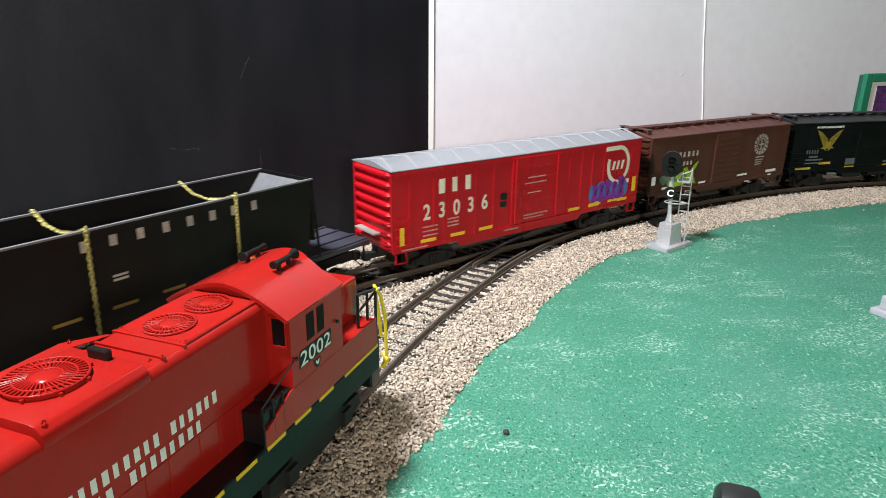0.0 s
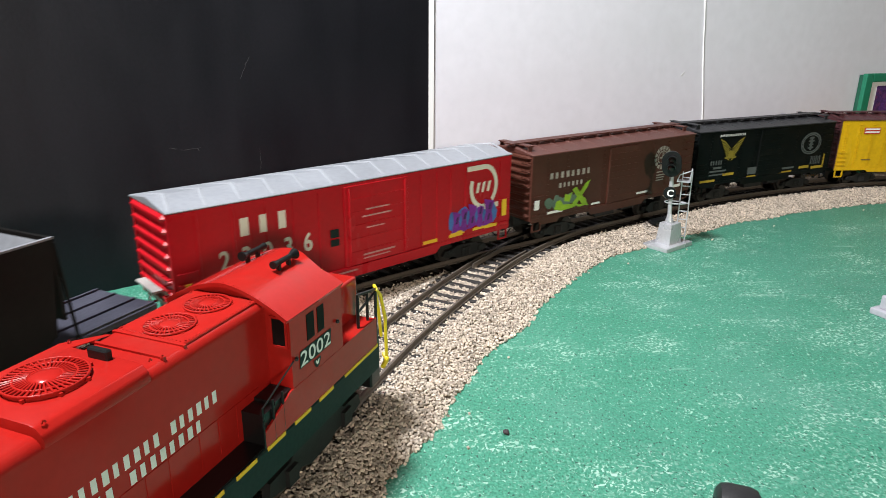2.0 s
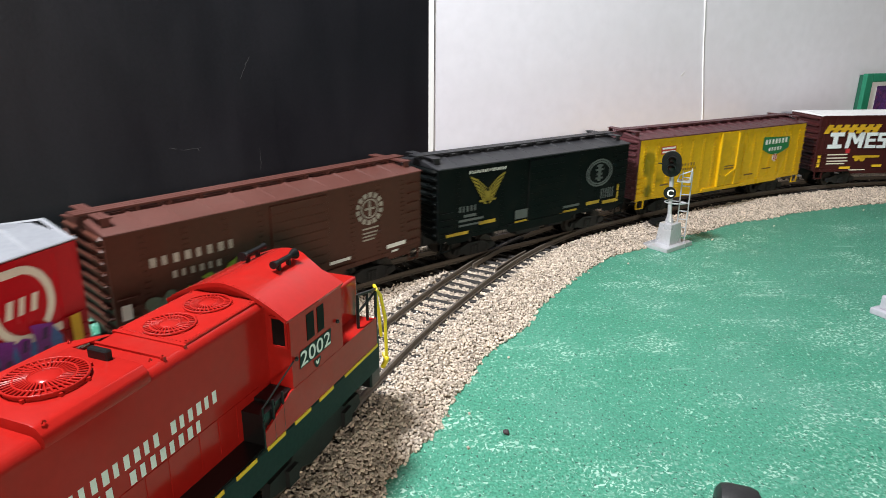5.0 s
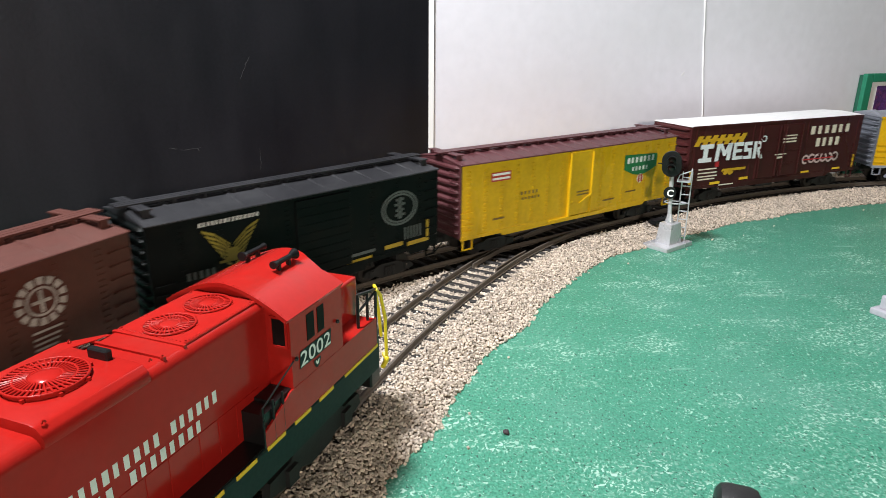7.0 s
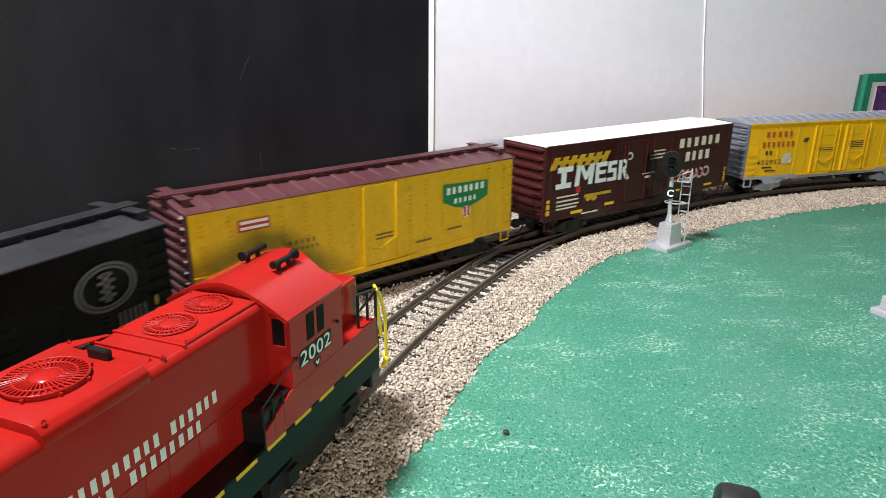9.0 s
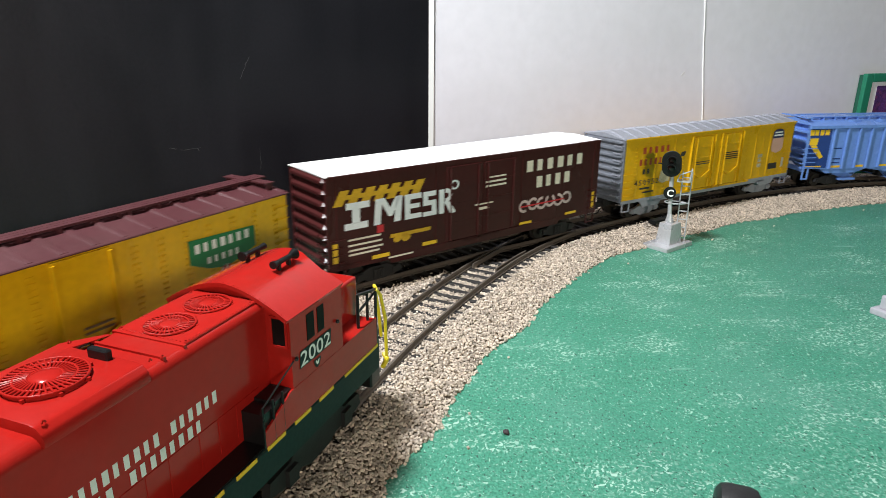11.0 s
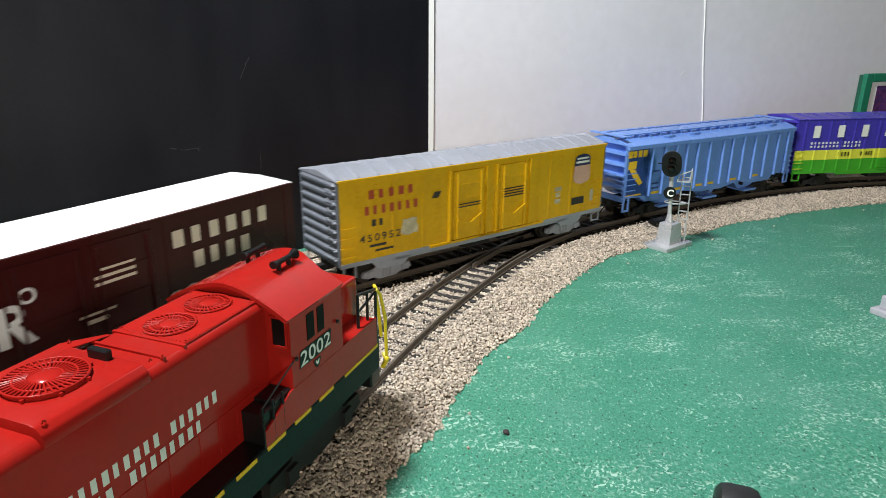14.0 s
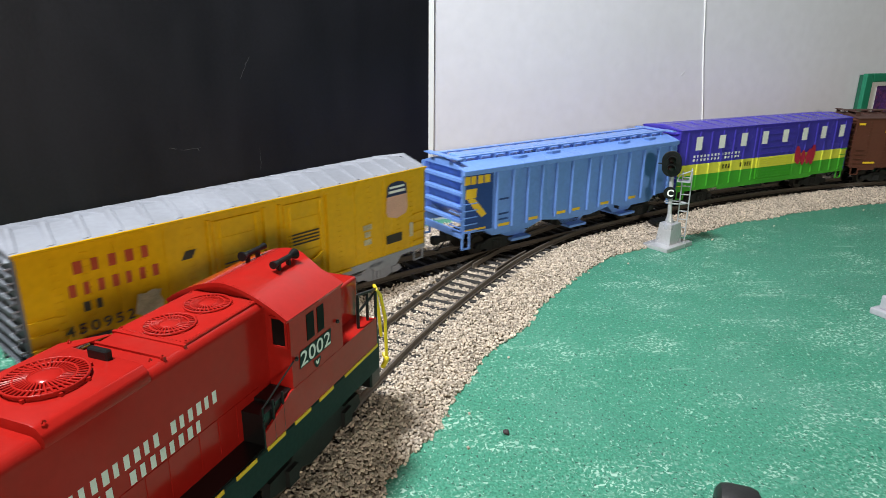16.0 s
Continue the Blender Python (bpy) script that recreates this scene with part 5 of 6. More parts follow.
def chain_strand(car, pts, link, mat):
    """Chain of interlocked oval links along a line (mm)."""
    lens = [(Vector(b) - Vector(a)).length for a, b in zip(pts, pts[1:])]
    total, d = sum(lens), 0.0
    bm = B()
    i = 0
    while d < total:
        r, k = d, 0
        while k < len(lens) - 1 and r > lens[k]:
            r -= lens[k]
            k += 1
        a, b = Vector(pts[k]), Vector(pts[k + 1])
        t = (b - a).normalized()
        p = a + t * r
        up = Vector((0, -1, 0)) if i % 2 else t.cross(Vector((0, -1, 0))).normalized() if abs(t.y) < 0.9 else Vector((1, 0, 0))
        up = (up - t * up.dot(t)).normalized()
        loop = [p + t * math.cos(q * 1.0472) * link * 0.75 + up * math.sin(q * 1.0472) * link * 0.45 for q in range(6)]
        for q in range(6):
            cyl(bm, loop[q], loop[(q + 1) % 6], link * 0.2, 4)
        d += link
        i += 1
    part("chain", bm, mat, car, "yellowish brass tie-down chain")


def hopper_black():
    L, eave = 180.0, 56.0
    bk = material("hopper_black", (0.0092, 0.0083, 0.0077), 0.5, spec=0.14, vary=0.2, scale=250, dirt=0.12, dirt_colour=(0.018, 0.016, 0.014))
    gy = material("hopper_grey", (0.15, 0.155, 0.17), 0.5, vary=0.2, scale=300, dirt=0.3)
    edge = material("worn_rim", (0.15, 0.15, 0.165), 0.5, vary=0.3, scale=500)
    brass = material("chain_brass", (0.46, 0.40, 0.13), 0.45, metal=0.4, vary=0.2, scale=600)
    car = thing("hopper_car", "black open coal hopper with brass chains over it", "hopper car", "cars of the freight train")
    w = 16.5
    x0, x1 = -78.0, 54.5
    for s in (-1, 1):
        bm = B()
        y0, y1 = sorted((s * w, s * (w - 1.0)))
        prism(bm, [(x0, 24), (x0 + 20, 15), (x1 - 24, 15), (x1 - 4, 26), (x1, eave), (x0, eave)], y0, y1, "y")
        part("side_sheet", bm, bk, car)
        bm = B()
        y0, y1 = sorted((s * (w + 0.15), s * (w - 1.15)))
        box(bm, x0, x1, y0, y1, eave - 0.2, eave + 0.4)
        part("rim", bm, edge, car, "worn grey top rim")
    for e, x in ((-1, x0), (1, x1)):
        bm = B()
        prism(bm, [(x, eave), (x, eave - 1.2), (x - e * 30, 20), (x - e * 31, 21)], -w + 1, w - 1, "y")
        part("slope_sheet", bm, gy, car, "grey sloping end sheet")
        bm = B()
        box(bm, *sorted((x, x - e * 1.0)), -w, w, eave - 26, eave + 0.3)
        part("end_sheet", bm, bk, car)
    bm = B()
    box(bm, x0 + 30, x1 - 30, -w + 1, w - 1, 19, 21)
    part("hopper_floor", bm, gy, car)
    bm = B()
    box(bm, x1 - 8, L / 2, -15, 15, 19, 21.4)
    bevel(bm, 0.3, 1)
    for y in (-14, -5, 5, 14):
        box(bm, x1 - 2, L / 2 - 1, y - 0.5, y + 0.5, 21.3, 22.2)
    part("end_deck", bm, material("deck_slate", (0.040, 0.040, 0.058), 0.5, vary=0.3, scale=500, bump=0.3), car, "slate grey end deck")
    bm = B()
    box(bm, -L / 2, x0 + 8, -15, 15, 19, 21.4)
    part("end_deck", bm, bk, car)
    for y in (-14.5, 14.5):
        for a, c in (((x1 + 4, y, 21), (x1 + 1, y, eave - 2)), ((L / 2 - 4, y, 12), (L / 2 - 4, y, 21))):
            bm = B()
            cyl(bm, a, c, 0.6, 6)
            part("corner_post", bm, bk, car)
    for x in (16.2, -38.2):
        chain_strand(car, [(x - 0.5, w, eave + 0.9), (x - 0.5, w * 0.55, eave - 2.4), (x, 0, eave - 3.4), (x, -w * 0.6, eave - 1.8), (x, -w - 0.7, eave + 0.9), (x - 0.4, -w - 1.2, eave - 3), (x - 1.2, -w - 1.2, 22)], 1.3, brass)
    marks(car, M_FADED, lambda b: [letter_blocks(b, 1, -40.5 + i * 9.1, -40.5 + i * 9.1 + 4.6, 49.6, 53.2, -w - 0.15, 0.25, 0.8) for i in range(8)], "company_name")
    marks(car, material("dulled_yellow", (0.32, 0.21, 0.03), 0.6, vary=0.4, scale=1200, bump=0), lambda b: [bar(b, x, x + 8.5, 28.6, 29.7, -w - 0.1) for x in (-52, -33.5, -16, 12)], "yellow_marking")
    marks(car, M_FADED, lambda b: [bar(b, -32, -27, z, z + 0.8, -w - 0.1) for z in (37.8, 39.2)], "small_lettering")
    register(car, L, -(0.1803 + 0.180) / 2 - 0.012, running_gear(car, L, 12))


hopper_black()
boxcar_red()
boxcar_brown()
boxcar_green()
boxcar_yellow()
boxcar_white_roof()
boxcar_double_door()
hopper_blue()
boxcar_tricolour()
boxcar_brown_tail()


# ---- the parked red locomotive ----
def locomotive():
    red = material("engine_red", (0.36, 0.013, 0.010), 0.15, vary=0.08, scale=250, bump=0.14, dirt=0.30, dirt_colour=(0.24, 0.030, 0.024), coat=0.0, spec=0.32, streak=(1, 1, 0.5))
    dark = material("sill_green", (0.010, 0.026, 0.024), 0.6, spec=0.2, vary=0.25, scale=400, bump=0.2)
    glass = material("cab_glass", (0.010, 0.006, 0.006), 0.35, spec=0.05, vary=0.1, scale=200, bump=0)
    yel = material("handrail_yellow", (0.75, 0.58, 0.02), 0.45, vary=0.1, scale=700)
    eng = thing("locomotive", "glossy red diesel locomotive with white lettering, parked on siding", "locomotive",
                at=pose(-0.0273, 0.2164, RAIL, 0, 0, 69.4))
    # frame, deck and walkway
    bm = B()
    box(bm, -216, -25, -17.5, 17.5, 13.2, 22.0)
    bevel(bm, 0.4, 1)
    part("underframe", bm, dark, eng, "dark green frame with sill")
    bm = B()
    box(bm, -215, -26, -16.8, 16.8, 21.9, 22.35)
    part("walkway", bm, M_BLACK, eng, "black walkway deck")
    x = -211.7
    while x < -50:
        bm = B()
        box(bm, x, x + 7.4, -17.62, -17.4, 21.2, 22.2)
        part("sill_stripe", bm, M_YEL, eng, "yellow sill dash")
        x += 11.6
    bm = B()
    box(bm, -47, -26, -17.62, -17.4, 21.2, 22.1)
    part("sill_stripe", bm, M_YEL, eng, "yellow sill dash")
    # long hood
    bm = B()
    box(bm, -208, -71.5, -10.7, 10.7, 22.3, 53.3)
    es = [e for e in bm.edges if all(v.co.z > 0.05 for v in e.verts) and abs(e.verts[0].co.y - e.verts[1].co.y) < 1e-6]
    bmesh.ops.bevel(bm, geom=es, offset=0.0024, segments=5, affect="EDGES", profile=0.5)
    hood = part("long_hood", bm, red, eng, smooth=True)
    # flared radiator section with overhanging edge
    bm = B()
    prism(bm, [(-10.6, 51.3), (10.6, 51.3), (11.4, 51.6), (11.4, 52.6), (11.0, 53.9), (9.8, 55.0), (8.2, 55.3), (-8.2, 55.3), (-9.8, 55.0), (-11.0, 53.9), (-11.4, 52.6), (-11.4, 51.6)], -131.5, -108.8, "x")
    bevel(bm, 0.35, 2, 24)
    part("radiator_cowl", bm, red, hood, smooth=True)
    # hatch panels and cross ridges
    bm = B()
    box(bm, -97.2, -72.5, -9.2, 9.2, 53.1, 53.75)
    bevel(bm, 0.2, 1)
    part("roof_hatch", bm, red, hood)
    for x, h in ((-103.2, 0.5), (-97.4, 0.35), (-140, 0.6), (-165, 0.6)):
        bm = B()
        box(bm, x - 0.35, x + 0.35, -9.6, 9.6, 53.0, 53.3 + h)
        part("roof_ridge", bm, red, hood)
    rivets = B()
    for i in range(22):
        x = -96.4 + i * 1.1
        for y in (-8.75, 8.75):
            bmesh.ops.create_icosphere(rivets, subdivisions=2, radius=0.2 * MM, matrix=Matrix.Translation(Vector((x, y, 53.75)) * MM))
    for i in range(17):
        for x in (-96.7, -73.2):
            bmesh.ops.create_icosphere(rivets, subdivisions=2, radius=0.2 * MM, matrix=Matrix.Translation(Vector((x, -8.8 + i * 1.1, 53.75)) * MM))
    tagged(part("rivets", rivets, red, hood, smooth=True), kind="stuff")
    # flared panel on the far side of the radiator section
    bm = B()
    low = [(-131, 8.2, 55.1), (-108.8, 8.2, 55.1), (-98.5, 8.6, 53.2), (-98.5, 10.4, 52.6), (-108.8, 11.7, 52.6), (-131, 11.7, 52.6)]
    top = [(-131, 9.4, 55.4), (-108.8, 9.4, 55.4), (-99.2, 9.2, 53.5), (-99.2, 10.1, 53.3), (-108.8, 11.4, 55.5), (-131, 11.4, 55.5)]
    lo, hi = [bm.verts.new(Vector(p) * MM) for p in low], [bm.verts.new(Vector(p) * MM) for p in top]
    bm.faces.new(lo), bm.faces.new(hi[::-1])
    for k in range(6):
        bm.faces.new((lo[k], hi[k], hi[(k + 1) % 6], lo[(k + 1) % 6]))
    bevel(bm, 0.25, 2, 20)
    part("radiator_flare", bm, red, hood, smooth=True)

    def fan(x, y, z, r, blades, nm):
        bm = B()
        cyl(bm, (x, y, z - 1.2), (x, y, z + 0.2), r, 28, r * 0.97)
        base = part(nm, bm, red, hood, smooth=True)
        bm = B()
        for k in range(3):
            rr = r * (1.0, 0.72, 0.40)[k]
            for i in range(24):
                a, b = 6.2832 * i / 24, 6.2832 * (i + 1) / 24
                cyl(bm, (x + rr * math.cos(a), y + rr * math.sin(a), z + 0.45), (x + rr * math.cos(b), y + rr * math.sin(b), z + 0.45), 0.24, 8)
        part("fan_ring", bm, red, base, smooth=True)
        bm = B()
        for i in range(blades):
            a = 6.2832 * i / blades
            cyl(bm, (x + r * 0.40 * math.cos(a), y + r * 0.40 * math.sin(a), z + 0.62), (x + r * 0.98 * math.cos(a + 0.12), y + r * 0.98 * math.sin(a + 0.12), z + 0.40), 0.2, 8)
        tagged(part("fan_blade_set", bm, red, base, smooth=True), kind="stuff")
        bm = B()
        bmesh.ops.create_uvsphere(bm, u_segments=20, v_segments=8, radius=r * 0.40 * MM, matrix=Matrix.Translation(Vector((x, y, z + 0.35)) * MM) @ Matrix.Diagonal((1, 1, 0.22, 1)))
        part("fan_hub", bm, red, base, smooth=True)
        for i in range(8):
            a = 6.2832 * (i + 0.5) / 8
            bm = B()
            box(bm, x + r * 1.05 * math.cos(a) - 0.3, x + r * 1.05 * math.cos(a) + 0.3, y + r * 1.05 * math.sin(a) - 0.3, y + r * 1.05 * math.sin(a) + 0.3, z - 0.8, z + 0.25)
            part("fan_lug", bm, red, base)

    fan(-120.2, 1.2, 55.7, 7.2, 40, "radiator_fan")
    fan(-91.2, 0.0, 53.6, 5.5, 30, "cooling_fan")
    fan(-78.8, 0.0, 53.6, 5.3, 30, "cooling_fan")
    # exhaust stack
    bm = B()
    box(bm, -110.9, -109.3, -3.2, 1.8, 55.0, 57.3)
    bevel(bm, 0.3, 1)
    part("exhaust_box", bm, M_BLACK, hood, "black exhaust stack")
    # lifting eyes
    for p in ((-103.2, 9.0), (-103.2, -9.0), (-107.6, 10.2), (-130, -10.0), (-107.6, -10.4), (-74.5, -8.6), (-74.5, 8.6), (-96.2, 8.6), (-96.2, -8.6)):
        bm = B()
        z = 55.2 if p[0] < -106 else 53.5
        cyl(bm, (p[0] - 0.4, p[1], z), (p[0], p[1], z + 0.55), 0.17, 8)
        cyl(bm, (p[0], p[1], z + 0.55), (p[0] + 0.4, p[1], z), 0.17, 8)
        part("lifting_eye", bm, red, hood, smooth=True)
    # hood doors
    x = -205.0
    i = 0
    while x < -80:
        w = (6.2, 6.2, 9.0)[i % 3]
        bm = B()
        box(bm, x, x + w - 0.5, -10.86, -10.6, 24, 33.0)
        part("hood_door", bm, red, hood)
        x += w
        i += 1
    # cab
    bm = B()
    def arch(y):
        return 57.0 - 6.8 * (abs(y) / 17.7) ** 1.7

    sec = [(-17.42, 22.3), (17.42, 22.3)] + [(17.42 - 34.84 * k / 16, arch(17.42 - 34.84 * k / 16) - 0.6) for k in range(17)]
    prism(bm, sec, -72.0, -47.2, "x")
    cab = part("cab", bm, red, eng, smooth=True)
    bm = B()
    ys = [17.9 - 35.8 * k / 24 for k in range(25)]
    outer = [(y, arch(y)) for y in ys]
    inner = [(y * 0.97, arch(y) - 1.0) for y in ys][::-1]
    loop = outer + inner
    prev = None
    def brow(y):
        """Front edge of the roof: drawn forward over the windscreen, cut back beside it."""
        return float(np.interp(abs(y), [0, 4, 8, 12, 18], [-44.2, -44.5, -46.4, -47.6, -46.4]))

    for x in (-73.4, -72.2, -60.0, None):
        row = [bm.verts.new(Vector((brow(y) if x is None else x, y, z)) * MM) for y, z in loop]
        if prev:
            for i in range(len(row)):
                j = (i + 1) % len(row)
                bm.faces.new((prev[i], prev[j], row[j], row[i]))
        else:
            bm.faces.new(row)
        prev = row
    bm.faces.new(prev[::-1])
    part("cab_roof", bm, red, cab, smooth=True)

    def pane(nm, lo, hi):
        bm = B()
        box(bm, lo[0], hi[0], lo[1], hi[1], lo[2], hi[2])
        part(nm, bm, glass, cab, "dark cab window pane")

    def surround(lo, hi, fixed):
        bm = B()
        if fixed == "y":
            y0, y1, t = lo[1] - 0.25, hi[1], 0.55
            for a in ((lo[0] - t, lo[0], lo[2] - t, hi[2] + t), (hi[0], hi[0] + t, lo[2] - t, hi[2] + t), (lo[0], hi[0], hi[2], hi[2] + t), (lo[0], hi[0], lo[2] - t, lo[2])):
                box(bm, a[0], a[1], y0, y1, a[2], a[3])
        else:
            x0, x1, t = lo[0] - 0.25, hi[0], 0.55
            for a in ((lo[1] - t, lo[1], lo[2] - t, hi[2] + t), (hi[1], hi[1] + t, lo[2] - t, hi[2] + t), (lo[1], hi[1], hi[2], hi[2] + t), (lo[1], hi[1], lo[2] - t, lo[2])):
                box(bm, x0, x1, a[0], a[1], a[2], a[3])
        part("window_surround", bm, red, cab)

    for lo, hi, fx in (((-64.8, -17.55, 41.0), (-61.4, -17.0, 48.0), ""), ((-59.8, -17.55, 41.0), (-56.6, -17.0, 48.0), ""), ((-72.2, -16.2, 42.6), (-71.6, -12.6, 49.6), "x")):
        pane("cab_window", lo, hi)
        if fx:
            surround(lo, hi, fx)
    for x in (-72.9,):
        bm = B()
        for k in range(1, 24):
            y = 17.5 - 35 * k / 24
            bmesh.ops.create_icosphere(bm, subdivisions=2, radius=0.2 * MM, matrix=Matrix.Translation(Vector((x, y, arch(y))) * MM))
        tagged(part("roof_rivets", bm, red, cab, smooth=True), kind="stuff")
    # nose, side boxes and lower cab panel
    bm = B()
    box(bm, -47.4, -25.6, -10.7, 10.7, 22.3, 43.6)
    bevel(bm, 1.0, 3)
    part("short_hood", bm, red, eng, smooth=True)
    bm = B()
    for s in (-1, 1):
        y0, y1 = sorted((s * 17.5, s * 10.5))
        prism(bm, [(-84.5, 22.3), (-26.5, 22.3), (-26.5, 31.2), (-73.0, 31.2), (-84.5, 26.2)], sorted((s * 17.5, s * 16.9))[0], sorted((s * 17.5, s * 16.9))[1], "y")
    part("side_panel", bm, red, eng)
    for s in (-1, 1):
        bm = B()
        y0, y1 = sorted((s * 17.3, s * 10.5))
        box(bm, -47.3, -26.7, y0, y1, 29.6, 31.1)
        bevel(bm, 0.3, 1)
        part("front_step", bm, red, eng)
    # black stairwell behind the cab with its rails
    bm = B()
    box(bm, -84, -72.2, -16.8, -10.8, 22.4, 30.6)
    box(bm, -79, -72.2, -16.8, -10.8, 30.4, 31.4)
    part("stairwell", bm, M_BLACK, eng, "black step box behind the cab")
    for x in (-84.5, -80.5, -76.5):
        bm = B()
        cyl(bm, (x, -17.2, 22), (x, -17.2, 33), 0.35, 6)
        part("stanchion", bm, M_BLACK, eng)
    bm = B()
    cyl(bm, (-84.5, -17.4, 33), (-71.5, -17.6, 38.6), 0.2, 6)
    part("handrail", bm, M_BLACK, eng)
    for p in ((-70.6, -17.9, 38.8), (-50.4, -17.9, 40.2)):
        bm = B()
        bmesh.ops.create_uvsphere(bm, u_segments=10, v_segments=6, radius=0.55 * MM, matrix=Matrix.Translation(Vector(p) * MM))
        part("grab_knob", bm, M_BLACK, cab)
    # air horns
    for y, k in ((5.6, 1), (-5.7, -1)):
        z0 = arch(y)
        zc = z0 + 2.0
        rear, front = (1.25, 0.9) if k > 0 else (1.0, 1.5)
        bm = B()
        ax = 2.4 if k > 0 else 0.0
        cyl(bm, (-58.5 + ax, y, zc), (-52.5 + ax, y, zc), 0.7, 10, 0.7)
        cyl(bm, (-60.2 + ax, y, zc), (-58.4 + ax, y, zc), rear, 14, 0.7)
        cyl(bm, (-52.6 + ax, y, zc), (-50.4 + ax, y, zc), 0.7, 14, front)
        cyl(bm, (-60.5 + ax, y, zc), (-60.1 + ax, y, zc), rear * 1.05, 14)
        for x in (-58.0 + ax, -53.6 + ax):
            box(bm, x - 0.45, x + 0.45, y - 0.5, y + 0.5, z0 - 0.4, zc)
        part("air_horn", bm, M_BLACK, cab, "black air horn", smooth=True)
    # front rails and yellow grab irons
    def rod(nm, pts, r, m, label=""):
        bm = B()
        for a, b in zip(pts, pts[1:]):
            cyl(bm, a, b, r, 7)
            bmesh.ops.create_icosphere(bm, subdivisions=1, radius=r * MM, matrix=Matrix.Translation(Vector(b) * MM))
        part(nm, bm, m, eng, label)

    rod("front_handrail", [(-35, -15.8, 31), (-35, -15.8, 41.6), (-23.5, -15.8, 39.2), (-23.5, -15.8, 22)], 0.5, M_BLACK)
    rod("front_handrail", [(-35, -15.8, 36), (-23.5, -15.8, 38.4)], 0.4, M_BLACK)
    rod("front_handrail", [(-29, -15.8, 24), (-29, -15.8, 40.2)], 0.45, M_BLACK)
    rod("front_handrail", [(-22.5, 0, 22), (-22.5, 0, 38)], 0.5, M_BLACK)
    rod("grab_iron", [(-23.8, -16.2, 39.4), (-21.2, -16.4, 36.5), (-18.0, -16.4, 27), (-17.2, -16.2, 13.5)], 0.55, yel, "bright yellow grab iron")
    rod("grab_iron", [(-23.8, -16.2, 39.6), (-20.5, -14.0, 39.0), (-16.5, -13.2, 30), (-14.8, -13.2, 19)], 0.55, yel, "bright yellow grab iron")
    rod("grab_iron", [(-21, -16.6, 11.2), (-17.6, -16.6, 12.6), (-16.4, -15.0, 13.4)], 0.8, yel, "bright yellow grab iron")
    bm = B()
    box(bm, -27, -20.5, -15.5, 15.5, 6.0, 22)
    bevel(bm, 0.6, 1)
    part("pilot", bm, M_BLACK, eng, "black pilot plate")
    bm = B()
    box(bm, -21, -13.5, -2, 2, 7.2, 11)
    bevel(bm, 0.5, 1)
    part("coupler", bm, M_TRUCK, eng)
    # trucks and tank
    for cx in (-58, -176):
        bm = B()
        box(bm, cx - 14, cx + 14, -9, 9, 5.5, 12.5)
        tr = part("truck", bm, M_TRUCK, eng)
        for s in (-1, 1):
            bm = B()
            prism(bm, [(cx - 24, 5), (cx - 23, 9), (cx - 14, 9.4), (cx - 11, 12), (cx + 11, 12), (cx + 14, 9.4), (cx + 23, 9), (cx + 24, 5), (cx + 18, 3.6), (cx + 9, 4.4), (cx + 5, 2.6), (cx - 5, 2.6), (cx - 9, 4.4), (cx - 18, 3.6)], *sorted((s * 12.8, s * 15.0)), "y")
            for e in (-1, 1):
                box(bm, cx + e * 14.5 - 2.2, cx + e * 14.5 + 2.2, *sorted((s * 14.5, s * 16.2)), 3.6, 8.4)
            part("side_frame", bm, M_TRUCK, tr)
        for e in (-1, 1):
            bm = B()
            for s in (-1, 1):
                cyl(bm, (cx + e * 14.5, s * 7.2, 5.6), (cx + e * 14.5, s * 10.2, 5.6), 5.6, 22)
            cyl(bm, (cx + e * 14.5, -10, 5.6), (cx + e * 14.5, 10, 5.6), 1.0, 8)
            part("wheelset", bm, M_WHEEL, tr)
    bm = B()
    prism(bm, [(-12, 13), (-14.5, 10), (-14.5, 5.5), (-11, 3.6), (11, 3.6), (14.5, 5.5), (14.5, 10), (12, 13)], -148, -92, "x")
    bevel(bm, 0.5, 1)
    part("fuel_tank", bm, dark, eng)
    # lettering on hood and cab
    Yh = -10.72
    marks(eng, M_WHITE, lambda b: [letter_blocks(b, 9, -129.6, -107.4, 37.3, 40.2, Yh, 0.22, 0.84), letter_blocks(b, 6, -105.2, -90.2, 37.3, 40.2, Yh, 0.22, 0.84)], "company_name")
    marks(eng, M_WHITE, lambda b: [letter_blocks(b, 7, -137.2, -119.6, 33.5, 36.3, Yh - 0.16, 0.22, 0.84), letter_blocks(b, 8, -116.6, -96.0, 33.5, 36.3, Yh - 0.16, 0.22, 0.84)], "company_name")
    marks(eng, dark, lambda b: [bar(b, -68.9, -53.9, 35.0, 39.6, -17.53, 0.1, 0.03)], "number_board")
    marks(eng, M_WHITE, lambda b: text_to(b, "2002", -68.6, -54.0, 35.4, 39.2, -17.6, 1.05, embolden=0.012), "road_number")
    marks(eng, dark, lambda b: flat(b, [(-62.6, 34.2), (-59.0, 34.2), (-59.6, 32.4), (-60.8, 31.6), (-62.0, 32.4)], -17.53, 0.03), "small_emblem")
    marks(eng, M_WHITE, lambda b: flat(b, [(-61.8, 33.8), (-61.2, 33.8), (-60.8, 33.2), (-60.4, 33.8), (-59.8, 33.8), (-60.4, 32.6), (-61.2, 32.6)], -17.58, 0.03), "small_emblem")


locomotive()


